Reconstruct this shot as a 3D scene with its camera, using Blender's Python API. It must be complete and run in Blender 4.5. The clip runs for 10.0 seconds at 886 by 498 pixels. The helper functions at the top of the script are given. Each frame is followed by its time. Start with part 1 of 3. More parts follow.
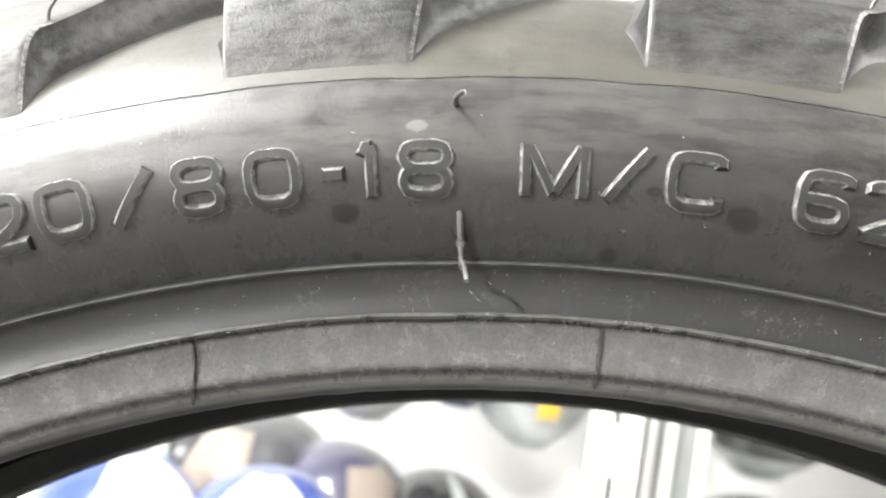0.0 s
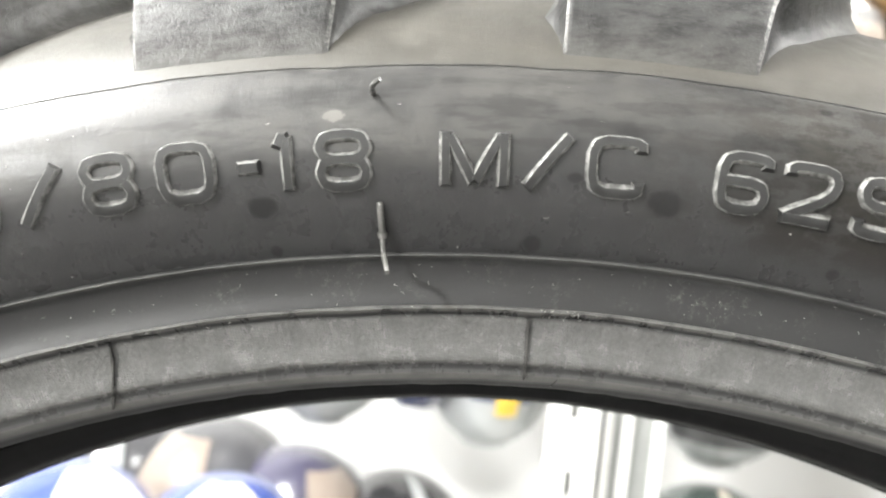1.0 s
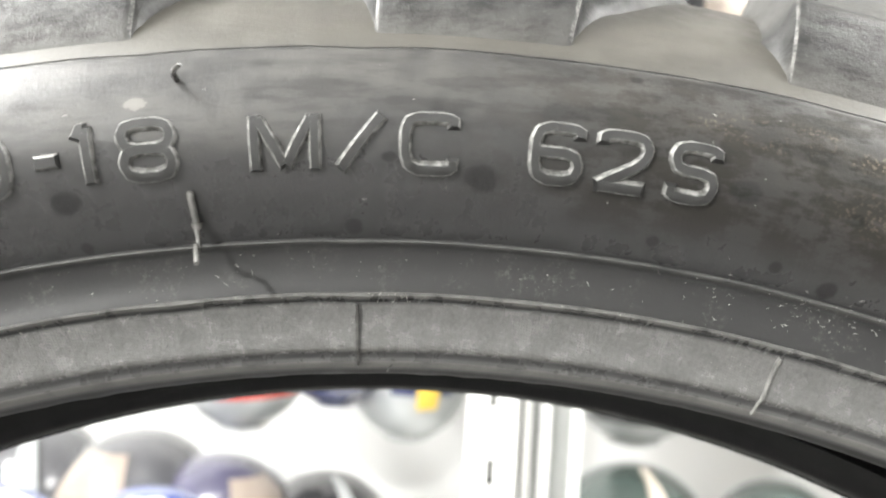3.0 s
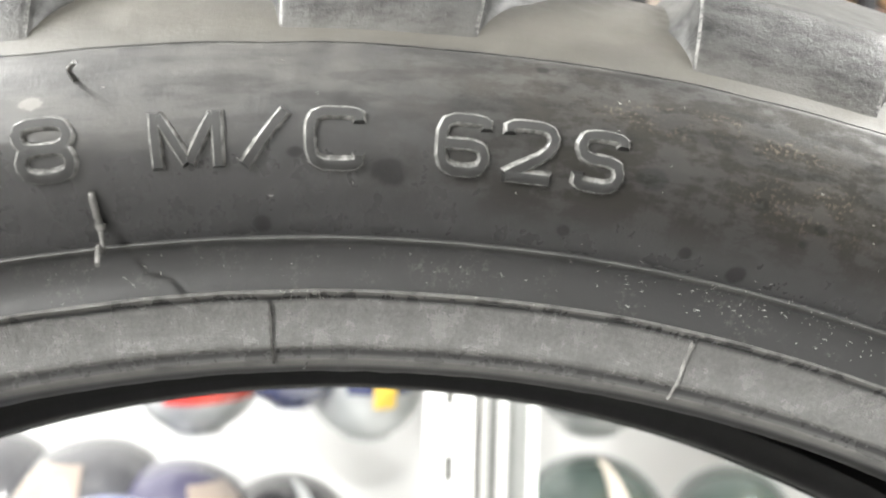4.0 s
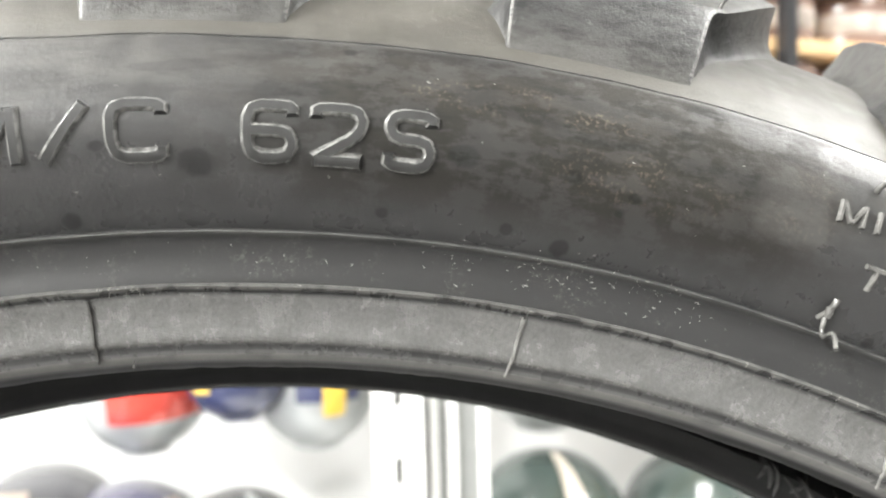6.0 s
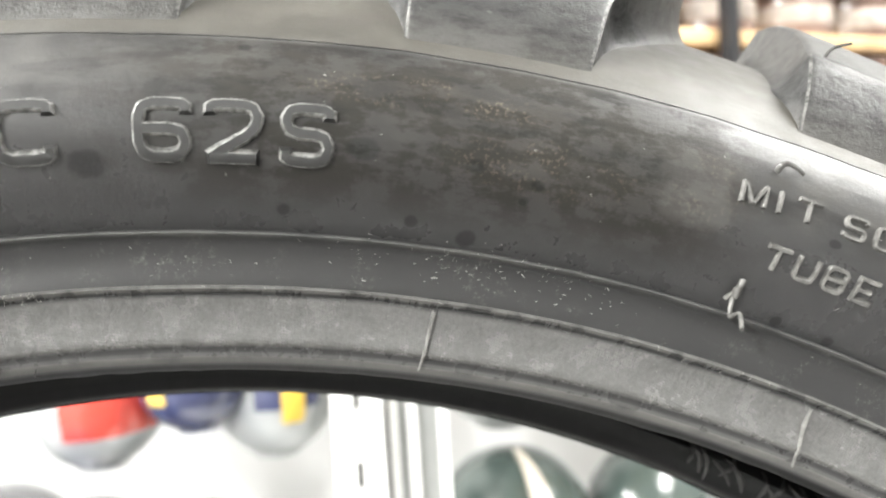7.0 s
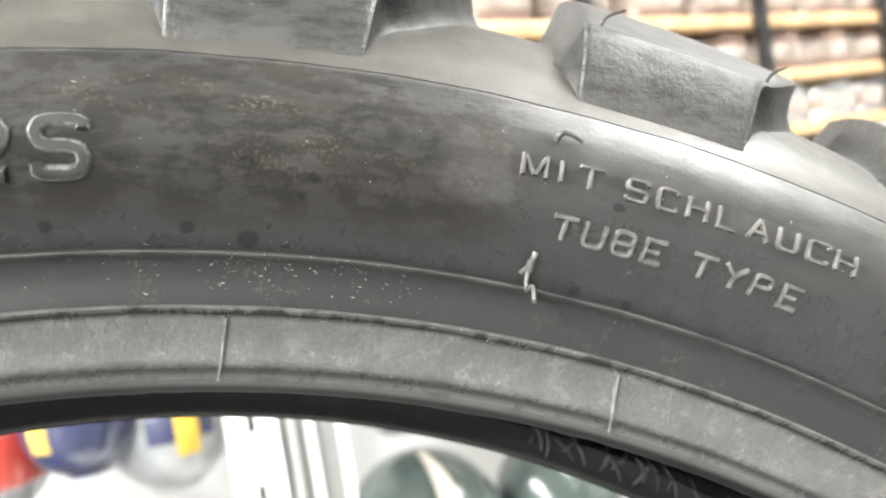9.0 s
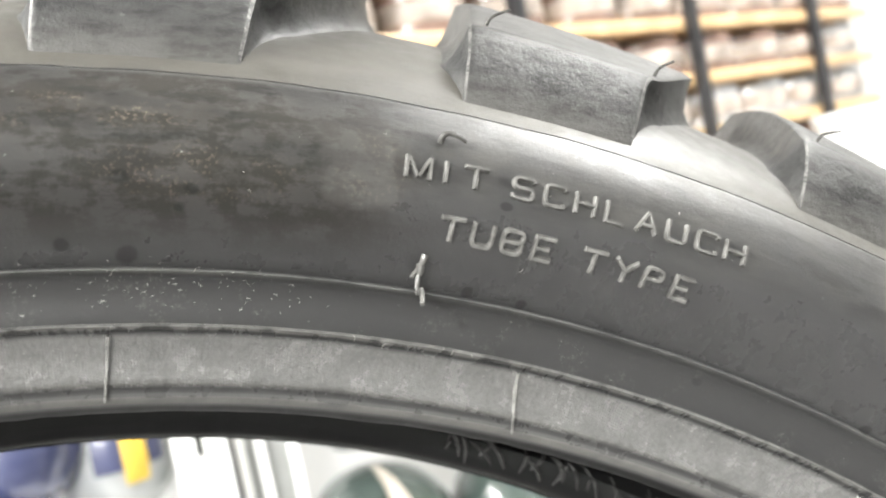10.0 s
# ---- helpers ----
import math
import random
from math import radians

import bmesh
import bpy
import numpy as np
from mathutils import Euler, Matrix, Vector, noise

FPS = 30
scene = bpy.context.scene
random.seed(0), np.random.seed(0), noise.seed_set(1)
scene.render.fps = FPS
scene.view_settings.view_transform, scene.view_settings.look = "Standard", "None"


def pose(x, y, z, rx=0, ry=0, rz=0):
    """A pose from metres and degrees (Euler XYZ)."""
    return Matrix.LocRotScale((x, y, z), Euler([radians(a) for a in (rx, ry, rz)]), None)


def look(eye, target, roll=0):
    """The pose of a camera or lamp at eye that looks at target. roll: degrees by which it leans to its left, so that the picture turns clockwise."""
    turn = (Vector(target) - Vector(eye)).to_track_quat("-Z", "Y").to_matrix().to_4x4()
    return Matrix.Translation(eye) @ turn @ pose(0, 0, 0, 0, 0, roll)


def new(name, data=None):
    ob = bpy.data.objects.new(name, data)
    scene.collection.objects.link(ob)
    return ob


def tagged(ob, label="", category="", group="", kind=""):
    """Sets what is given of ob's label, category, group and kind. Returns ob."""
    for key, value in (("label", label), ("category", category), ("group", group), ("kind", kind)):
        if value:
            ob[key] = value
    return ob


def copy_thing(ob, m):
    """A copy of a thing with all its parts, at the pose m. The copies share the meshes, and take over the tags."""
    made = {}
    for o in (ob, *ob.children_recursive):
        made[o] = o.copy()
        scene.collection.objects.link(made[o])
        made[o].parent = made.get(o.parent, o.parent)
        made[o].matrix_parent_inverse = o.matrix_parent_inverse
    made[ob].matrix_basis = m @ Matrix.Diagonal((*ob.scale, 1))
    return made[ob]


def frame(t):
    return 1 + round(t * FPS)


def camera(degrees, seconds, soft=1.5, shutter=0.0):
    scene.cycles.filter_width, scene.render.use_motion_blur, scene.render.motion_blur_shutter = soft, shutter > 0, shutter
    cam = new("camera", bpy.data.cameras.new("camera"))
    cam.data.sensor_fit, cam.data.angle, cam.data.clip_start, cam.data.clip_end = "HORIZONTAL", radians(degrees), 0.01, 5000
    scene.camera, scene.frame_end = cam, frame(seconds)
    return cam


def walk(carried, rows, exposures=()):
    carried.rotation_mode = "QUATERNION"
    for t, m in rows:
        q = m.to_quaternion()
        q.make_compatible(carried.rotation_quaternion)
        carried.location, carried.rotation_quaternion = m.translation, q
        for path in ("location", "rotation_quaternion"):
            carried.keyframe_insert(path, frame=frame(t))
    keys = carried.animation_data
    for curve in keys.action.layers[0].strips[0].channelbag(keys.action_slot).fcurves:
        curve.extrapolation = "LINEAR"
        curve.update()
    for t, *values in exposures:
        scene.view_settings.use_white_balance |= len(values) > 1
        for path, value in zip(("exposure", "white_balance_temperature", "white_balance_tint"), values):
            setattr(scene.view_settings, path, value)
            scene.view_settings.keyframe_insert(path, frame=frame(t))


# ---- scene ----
cam = camera(50.0, 10.0, soft=2.1)
BENCH = 0.75         # height of the bench on which the tyre stands
ZC = BENCH + 0.3197  # height of the tyre's hub
SPIN, LEAN = -7.83, -17.46   # how far the tyre is turned about its axle and leans back, degrees
# seconds, eye, turn
ROWS = [
    (0.0, -0.02393, -0.06532, 1.31389, 85.632, -6.900, 4.820),
    (0.5, -0.02176, -0.06395, 1.31331, 85.860, -6.219, 3.556),
    (1.0, -0.01904, -0.06280, 1.31303, 85.937, -5.556, 2.115),
    (1.5, -0.01519, -0.06192, 1.31283, 85.972, -4.807, 1.065),
    (2.0, -0.01273, -0.06134, 1.31296, 85.858, -4.110, -0.563),
    (2.5, -0.00832, -0.06062, 1.31237, 86.050, -3.402, -1.490),
    (4.0, 0.00165, -0.06036, 1.31157, 86.041, -1.314, -5.411),
    (4.5, 0.00721, -0.06083, 1.31081, 86.177, -0.600, -5.785),
    (5.0, 0.01197, -0.06143, 1.31027, 86.186, 0.025, -6.455),
    (5.5, 0.01631, -0.06190, 1.30957, 86.210, 0.812, -7.328),
    (7.0, 0.02805, -0.06193, 1.30714, 86.211, 3.592, -10.879),
    (7.5, 0.03193, -0.06175, 1.30632, 86.071, 4.885, -12.502),
    (8.0, 0.03617, -0.06192, 1.30549, 85.947, 6.201, -14.001),
    (8.5, 0.04024, -0.06231, 1.30418, 85.984, 7.562, -15.560),
    (9.0, 0.04298, -0.06225, 1.30324, 85.883, 8.991, -17.691),
    (9.5, 0.04633, -0.06315, 1.30237, 85.720, 10.217, -19.591),
    (10.0, 0.05156, -0.06377, 1.30052, 86.030, 11.385, -20.839),
]
walk(cam, [(t, pose(x, y, z, rx, ry, rz)) for t, x, y, z, rx, ry, rz in ROWS], exposures=[(0.0, 0.0), (10.0, 0.0)])
cam.data.dof.use_dof = True
cam.data.dof.focus_distance = 0.142
cam.data.dof.aperture_fstop = 23.0

# ---- light ----
world = bpy.data.worlds.new("shop_air")
scene.world = world
world.use_nodes = True
world.node_tree.nodes["Background"].inputs[0].default_value = (0.9, 0.95, 1.0, 1)
world.node_tree.nodes["Background"].inputs[1].default_value = 0.02


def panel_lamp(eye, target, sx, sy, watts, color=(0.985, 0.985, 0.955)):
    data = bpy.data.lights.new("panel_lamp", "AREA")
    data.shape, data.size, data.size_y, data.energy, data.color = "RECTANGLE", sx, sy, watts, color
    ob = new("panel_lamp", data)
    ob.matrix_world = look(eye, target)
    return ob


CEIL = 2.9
# Out of view: three placed from highlights and shadows, the fourth an added fill.
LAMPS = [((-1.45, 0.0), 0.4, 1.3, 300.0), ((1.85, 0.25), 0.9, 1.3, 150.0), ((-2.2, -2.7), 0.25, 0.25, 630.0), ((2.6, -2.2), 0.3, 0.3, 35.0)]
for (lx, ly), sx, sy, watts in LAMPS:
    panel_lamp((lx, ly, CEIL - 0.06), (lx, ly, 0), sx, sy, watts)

# ---- materials ----


class Nodes:
    """A few short calls for building a node tree."""

    def __init__(self, name):
        self.mat = bpy.data.materials.new(name)
        self.mat.use_nodes = True
        self.tree = self.mat.node_tree
        self.bsdf = self.tree.nodes["Principled BSDF"]

    def add(self, kind, **props):
        node = self.tree.nodes.new(kind)
        for key, value in props.items():
            setattr(node, key, value)
        return node

    def put(self, value, socket):
        if hasattr(value, "is_output"):
            self.tree.links.new(value, socket)
        else:
            socket.default_value = value

    def math(self, op, a, b=0.0, c=0.0, clamp=False):
        node = self.add("ShaderNodeMath", operation=op, use_clamp=clamp)
        for value, socket in zip((a, b, c), node.inputs):
            self.put(value, socket)
        return node.outputs[0]

    def mix(self, fac, a, b):
        node = self.add("ShaderNodeMix", data_type="RGBA")
        self.put(fac, node.inputs[0])
        self.put(a if hasattr(a, "is_output") else (*a, 1), node.inputs[6])
        self.put(b if hasattr(b, "is_output") else (*b, 1), node.inputs[7])
        return node.outputs[2]

    def noise(self, vector, scale, detail=3.0, rough=0.55):
        node = self.add("ShaderNodeTexNoise")
        self.put(vector, node.inputs["Vector"])
        node.inputs["Scale"].default_value, node.inputs["Detail"].default_value = scale, detail
        node.inputs["Roughness"].default_value = rough
        return node.outputs[0]

    def voronoi(self, vector, scale):
        node = self.add("ShaderNodeTexVoronoi")
        self.put(vector, node.inputs["Vector"])
        node.inputs["Scale"].default_value = scale
        return node.outputs[0]

    def ramp(self, value, lo, hi):
        node = self.add("ShaderNodeMapRange", interpolation_type="SMOOTHSTEP")
        self.put(value, node.inputs[0])
        node.inputs[1].default_value, node.inputs[2].default_value = lo, hi
        return node.outputs[0]

    def bump(self, height, strength, distance, normal=None):
        node = self.add("ShaderNodeBump")
        node.inputs["Strength"].default_value, node.inputs["Distance"].default_value = strength, distance
        self.put(height, node.inputs["Height"])
        if normal is not None:
            self.put(normal, node.inputs["Normal"])
        return node.outputs[0]

    def finish(self, color, rough, normal=None, metal=0.0, coat=0.0, shine=0.5):
        self.put(shine, self.bsdf.inputs["Specular IOR Level"])
        self.put(color if hasattr(color, "is_output") else (*color, 1), self.bsdf.inputs["Base Color"])
        self.put(rough, self.bsdf.inputs["Roughness"])
        self.bsdf.inputs["Metallic"].default_value = metal
        self.bsdf.inputs["Coat Weight"].default_value = coat
        if normal is not None:
            self.put(normal, self.bsdf.inputs["Normal"])
        return self.mat


def plain(name, color, rough=0.5, spread=0.12, scale=9.0, metal=0.0, coat=0.0, grain=0.0004):
    n = Nodes(name)
    at = n.add("ShaderNodeTexCoord").outputs["Object"]
    a, b = n.noise(at, scale), n.noise(at, scale * 14)
    dark = tuple(c * (1 - spread) for c in color)
    lit = tuple(min(1, c * (1 + spread * 0.6)) for c in color)
    c = n.mix(n.ramp(a, 0.35, 0.65), dark, lit)
    r = n.math("ADD", rough, n.math("MULTIPLY", n.math("SUBTRACT", b, 0.5), 0.15))
    return n.finish(c, r, n.bump(b, 0.3, grain), metal, coat)


def sidewall_rubber():
    """Black tyre rubber with dust, scuffs and smudges. The UV map holds the angle (u, turns) and the radius (v, half metres)."""
    n = Nodes("sidewall_rubber")
    uv = n.add("ShaderNodeUVMap", uv_map="polar").outputs[0]
    split = n.add("ShaderNodeSeparateXYZ")
    n.put(uv, split.inputs[0])
    deg = n.math("MULTIPLY", n.math("SUBTRACT", split.outputs[0], 0.5), 360.0)
    rad = n.math("MULTIPLY", split.outputs[1], 0.5)
    arc = n.math("MULTIPLY", deg, 0.00445)
    join = n.add("ShaderNodeCombineXYZ")
    n.put(arc, join.inputs[0])
    n.put(rad, join.inputs[1])
    at = join.outputs[0]
    long = n.add("ShaderNodeCombineXYZ")          # stretched along the tyre
    n.put(n.math("MULTIPLY", arc, 0.35), long.inputs[0])
    n.put(rad, long.inputs[1])
    cloud = n.noise(long.outputs[0], 95, 4, 0.6)
    blotch = n.noise(at, 210, 5, 0.65)
    fine = n.noise(at, 1500, 4, 0.6)
    grain = n.noise(at, 5200, 2, 0.5)
    # dust: dense over the shoulder, thin on the wall, dense on the bead
    shoulder = n.ramp(n.math("ADD", rad, n.math("MULTIPLY", n.math("SUBTRACT", fine, 0.5), 0.0007)), 0.2703, 0.2708)
    upper = n.ramp(n.math("ADD", rad, n.math("MULTIPLY", n.math("SUBTRACT", cloud, 0.5), 0.009)), 0.2535, 0.2595)
    bead = n.math("MULTIPLY", n.ramp(rad, 0.2304, 0.2309), n.math("SUBTRACT", 1.0, n.ramp(rad, 0.2366, 0.2374)))
    dust = n.math("ADD", n.math("MULTIPLY", upper, n.math("MULTIPLY_ADD", n.ramp(n.math("ADD", n.math("MULTIPLY", blotch, 0.5), n.math("MULTIPLY", cloud, 0.5)), 0.36, 0.62), 0.8, 0.0)), 0.05)
    color = n.mix(dust, (0.028, 0.028, 0.0285), (0.046, 0.0445, 0.041))
    color = n.mix(n.math("MULTIPLY", shoulder, n.math("MULTIPLY_ADD", cloud, 0.4, 0.45)), color, (0.052, 0.048, 0.039))
    color = n.mix(n.math("MULTIPLY", bead, n.math("MULTIPLY_ADD", n.ramp(n.math("ADD", n.math("MULTIPLY", fine, 0.45), n.math("MULTIPLY", blotch, 0.55)), 0.36, 0.62), 0.28, 0.52)), color, (0.128, 0.127, 0.124))
    # brown dried mud past the size marking
    mud = None
    for d, r, w, h, k in ((19.2, 0.2632, 5.2, 0.0030, 0.85), (23.0, 0.2560, 4.2, 0.0045, 0.55), (28.0, 0.2585, 1.6, 0.0062, 0.5)):
        e = n.math("ADD", n.math("POWER", n.math("DIVIDE", n.math("SUBTRACT", deg, d), w), 2.0),
                   n.math("POWER", n.math("DIVIDE", n.math("SUBTRACT", rad, r), h), 2.0))
        e = n.math("ADD", e, n.math("MULTIPLY", n.math("SUBTRACT", blotch, 0.5), 2.4))
        e = n.math("MULTIPLY", n.math("SUBTRACT", 1.0, n.ramp(e, 0.25, 1.1)), k)
        mud = e if mud is None else n.math("MAXIMUM", mud, e)
    color = n.mix(n.math("MULTIPLY", mud, n.math("MULTIPLY_ADD", n.ramp(fine, 0.42, 0.62), 0.6, 0.3)), color, (0.030, 0.0265, 0.0225))
    # greasy grime that dulls the rubber, thickest past the size marking
    grime = n.math("MULTIPLY", n.ramp(deg, 6.0, 15.0), n.math("SUBTRACT", 1.0, n.ramp(deg, 26.5, 31.5)))
    patch = n.noise(long.outputs[0], 260, 6, 0.7)
    level = n.math("ADD", n.math("MULTIPLY", patch, 0.6), n.math("MULTIPLY", blotch, 0.4))
    low = n.math("MULTIPLY", n.ramp(rad, 0.2458, 0.2520), n.math("SUBTRACT", 1.0, n.ramp(rad, 0.2694, 0.2702)))
    grime = n.math("MULTIPLY", n.math("MULTIPLY_ADD", grime, 0.88, 0.06), n.math("MULTIPLY", low, n.math("MAXIMUM", n.math("MULTIPLY", grime, 0.5), n.ramp(n.math("MULTIPLY_ADD", grime, 0.05, level), 0.43, 0.60))))
    color = n.mix(n.math("MULTIPLY", grime, 0.75), color, (0.017, 0.015, 0.0125))
    # crisp pale flecks of dry mud
    fleck = n.math("MULTIPLY", mud, n.math("MULTIPLY", n.ramp(fine, 0.53, 0.60), n.ramp(blotch, 0.44, 0.56)))
    color = n.mix(n.math("MULTIPLY", fleck, 0.75), color, (0.12, 0.10, 0.078))
    # long scrubbed streaks
    scrub = n.add("ShaderNodeCombineXYZ")
    n.put(n.math("MULTIPLY", arc, 0.22), scrub.inputs[0])
    n.put(rad, scrub.inputs[1])
    streak = n.ramp(n.noise(scrub.outputs[0], 330, 4, 0.6), 0.47, 0.60)
    color = n.mix(n.math("MULTIPLY", n.math("MULTIPLY", streak, upper), n.math("SUBTRACT", 0.62, n.math("MULTIPLY", shoulder, 0.5))), color, (0.014, 0.0138, 0.0135))
    # one straight scratch
    e = n.math("ABSOLUTE", n.math("SUBTRACT", n.math("SUBTRACT", deg, 28.4), n.math("MULTIPLY", n.math("SUBTRACT", rad, 0.2662), -51.0)))
    e = n.math("MULTIPLY", n.math("SUBTRACT", 1.0, n.ramp(e, 0.02, 0.12)), n.math("MULTIPLY", n.ramp(rad, 0.2535, 0.2545), n.math("SUBTRACT", 1.0, n.ramp(rad, 0.2650, 0.2665))))
    color = n.mix(n.math("MULTIPLY", n.math("MULTIPLY", e, n.ramp(fine, 0.3, 0.6)), 0.30), color, (0.07, 0.068, 0.063))
    # pale rubbed wedge that ends at the scratch
    far = n.math("SUBTRACT", n.math("SUBTRACT", deg, 28.4), n.math("MULTIPLY", n.math("SUBTRACT", rad, 0.2662), -51.0))
    e = n.math("MULTIPLY", n.math("SUBTRACT", 1.0, n.ramp(far, -0.15, 0.05)), n.ramp(n.math("MULTIPLY_ADD", n.math("SUBTRACT", blotch, 0.5), 2.5, far), -2.6, -1.9))
    e = n.math("MULTIPLY", e, n.math("MULTIPLY", n.ramp(n.math("MULTIPLY_ADD", n.math("SUBTRACT", blotch, 0.5), 0.003, rad), 0.2528, 0.2545), n.math("SUBTRACT", 1.0, n.ramp(rad, 0.2600, 0.2680))))
    rubbed = n.math("MULTIPLY", e, n.math("MULTIPLY_ADD", fine, 0.7, 0.5))
    color = n.mix(n.math("MULTIPLY", rubbed, 0.4), color, (0.075, 0.073, 0.069))
    # pale scuff
    e = n.math("ADD", n.math("POWER", n.math("DIVIDE", n.math("SUBTRACT", deg, -0.82), 0.36), 2.0),
               n.math("POWER", n.math("DIVIDE", n.math("SUBTRACT", n.math("MULTIPLY_ADD", deg, -0.0003, rad), 0.2624), 0.0009), 2.0))
    e = n.math("ADD", e, n.math("MULTIPLY", n.math("SUBTRACT", n.math("MULTIPLY_ADD", fine, 0.5, n.math("MULTIPLY", blotch, 0.5)), 0.5), 4.0))
    color = n.mix(n.math("MULTIPLY", n.math("SUBTRACT", 1.0, n.ramp(e, 0.7, 1.2)), 0.75), color, (0.12, 0.115, 0.105))
    seat_shade = n.math("MULTIPLY", n.ramp(rad, 0.2376, 0.2382), n.math("SUBTRACT", 1.0, n.ramp(rad, 0.2440, 0.2446)))
    # wet-looking dark smudges
    smudge = None
    for d, r, s in ((6.45, 0.2543, 0.0011), (9.3, 0.2522, 0.0026), (5.4, 0.2467, 0.0014), (-3.2, 0.2511, 0.0019), (-3.05, 0.2462, 0.0011),
                    (34.1, 0.2459, 0.0010), (32.1, 0.2461, 0.0009), (32.5, 0.2566, 0.0009), (41.5, 0.2430, 0.0010), (48.2, 0.2457, 0.0010),
                    (15.0, 0.2478, 0.0010), (19.1, 0.2477, 0.0011), (21.0, 0.2466, 0.0016), (17.3, 0.2550, 0.0022), (22.8, 0.2536, 0.0010), (22.5, 0.2515, 0.0008), (13.7, 0.2683, 0.0010), (20.8, 0.2548, 0.0016)):
        e = n.math("ADD", n.math("POWER", n.math("MULTIPLY", n.math("SUBTRACT", deg, d), 0.00445 / (0.65 * s) / 1.6), 2.0),
                   n.math("POWER", n.math("DIVIDE", n.math("SUBTRACT", rad, r), 0.65 * s), 2.0))
        e = n.math("SUBTRACT", 1.0, n.ramp(n.math("ADD", e, n.math("MULTIPLY", n.math("SUBTRACT", blotch, 0.5), 2.6)), 0.40, 1.3))
        smudge = e if smudge is None else n.math("MAXIMUM", smudge, e)
    color = n.mix(n.math("MULTIPLY", smudge, 0.6), color, (0.006, 0.006, 0.006))
    # rim seat toned darker, standing in for its downward-facing shade
    color = n.mix(n.math("MULTIPLY", seat_shade, 0.6), color, (0.019, 0.019, 0.0192))
    # shade within the tyre and on the bead's toe, painted near black
    inside_shade = n.math("LESS_THAN", rad, 0.2)
    color = n.mix(n.math("MAXIMUM", inside_shade, n.math("SUBTRACT", 1.0, n.ramp(rad, 0.22843, 0.2286))), color, (0.005, 0.005, 0.005))
    # grey lip under the bead's groove
    lip = n.math("MULTIPLY", n.ramp(rad, 0.22852, 0.22872), n.math("SUBTRACT", 1.0, n.ramp(rad, 0.2297, 0.2301)))
    color = n.mix(n.math("MULTIPLY", lip, n.math("MULTIPLY_ADD", fine, 0.5, 0.45)), color, (0.085, 0.0845, 0.083))
    # abraded crests of the ribs, with their thin highlights painted in
    for r0, r1, k in ((0.23758, 0.23835, 0.85), (0.24475, 0.24525, 0.42), (0.2308, 0.2311, 0.5), (0.2288, 0.2294, 1.0)):
        e = n.math("MULTIPLY", n.ramp(rad, r0 - 0.00012, r0), n.math("SUBTRACT", 1.0, n.ramp(rad, r1, r1 + 0.00012)))
        color = n.mix(n.math("MULTIPLY", e, n.math("MULTIPLY", k, n.ramp(blotch, 0.25, 0.6))), color, (0.12, 0.118, 0.112))
    # specks of dry lint, thickest between the rim line and the bead
    lint = n.add("ShaderNodeCombineXYZ")
    n.put(n.math("MULTIPLY", arc, 0.5), lint.inputs[0])
    n.put(rad, lint.inputs[1])
    speck = n.ramp(n.noise(lint.outputs[0], 3600, 2), 0.67, 0.72)
    powder = n.ramp(n.noise(at, 800, 6, 0.75), 0.50, 0.72)
    where = n.math("MULTIPLY", n.ramp(rad, 0.2376, 0.2384), n.math("SUBTRACT", 1.0, n.ramp(rad, 0.2436, 0.2462)))
    seat = where
    where = n.math("ADD", n.math("MULTIPLY_ADD", where, 0.55, 0.012), n.math("MULTIPLY", bead, 0.6))
    gate = n.ramp(n.noise(at, 130, 2), 0.50, 0.64)
    speck = n.math("MULTIPLY", speck, n.math("MULTIPLY", where, gate))
    color = n.mix(n.math("MULTIPLY", n.math("MULTIPLY", powder, gate), n.math("MULTIPLY", seat, 0.6)), color, (0.11, 0.107, 0.10))
    color = n.mix(speck, color, (0.30, 0.295, 0.275))
    rough = n.math("ADD", 0.27, n.math("MULTIPLY", dust, 0.16))
    rough = n.math("ADD", rough, n.math("MULTIPLY", n.math("SUBTRACT", blotch, 0.5), 0.22))
    rough = n.math("ADD", rough, n.math("ADD", n.math("MULTIPLY", bead, -0.02), n.math("MULTIPLY", shoulder, 0.07)))
    rough = n.math("ADD", rough, n.math("MULTIPLY", seat, 0.2))
    rough = n.math("ADD", rough, n.math("MULTIPLY", upper, 0.07))
    rough = n.math("ADD", rough, n.math("MULTIPLY", smudge, 0.22))
    rough = n.math("ADD", rough, n.math("MULTIPLY", n.math("SUBTRACT", 1.0, n.ramp(rad, 0.2285, 0.2294)), 0.4))
    dull = n.math("MAXIMUM", n.math("MULTIPLY", grime, 0.80), n.math("MULTIPLY", smudge, 0.42))
    dull = n.math("MAXIMUM", dull, n.math("MULTIPLY", mud, 0.45))
    dull = n.math("MAXIMUM", dull, n.math("MULTIPLY", n.math("MAXIMUM", inside_shade, n.math("SUBTRACT", 1.0, n.ramp(rad, 0.22843, 0.2286))), 0.5))
    dull = n.math("MAXIMUM", dull, n.math("MULTIPLY", seat_shade, 0.34))
    shine = n.math("MULTIPLY_ADD", dull, -0.5, 0.5)
    rough = n.math("ADD", rough, n.math("MULTIPLY", grime, 0.10))
    # fabric weave pressed into the bead
    weave = n.math("MULTIPLY", n.math("SINE", n.math("MULTIPLY", n.math("ADD", arc, rad), 8600.0)), n.math("SINE", n.math("MULTIPLY", n.math("SUBTRACT", n.math("MULTIPLY", arc, 0.8), rad), 7400.0)))
    weave = n.math("MULTIPLY", n.math("MULTIPLY", weave, bead), n.ramp(blotch, 0.42, 0.60))
    color = n.mix(n.math("MULTIPLY", n.math("MAXIMUM", weave, 0.0), 0.2), color, (0.24, 0.238, 0.23))
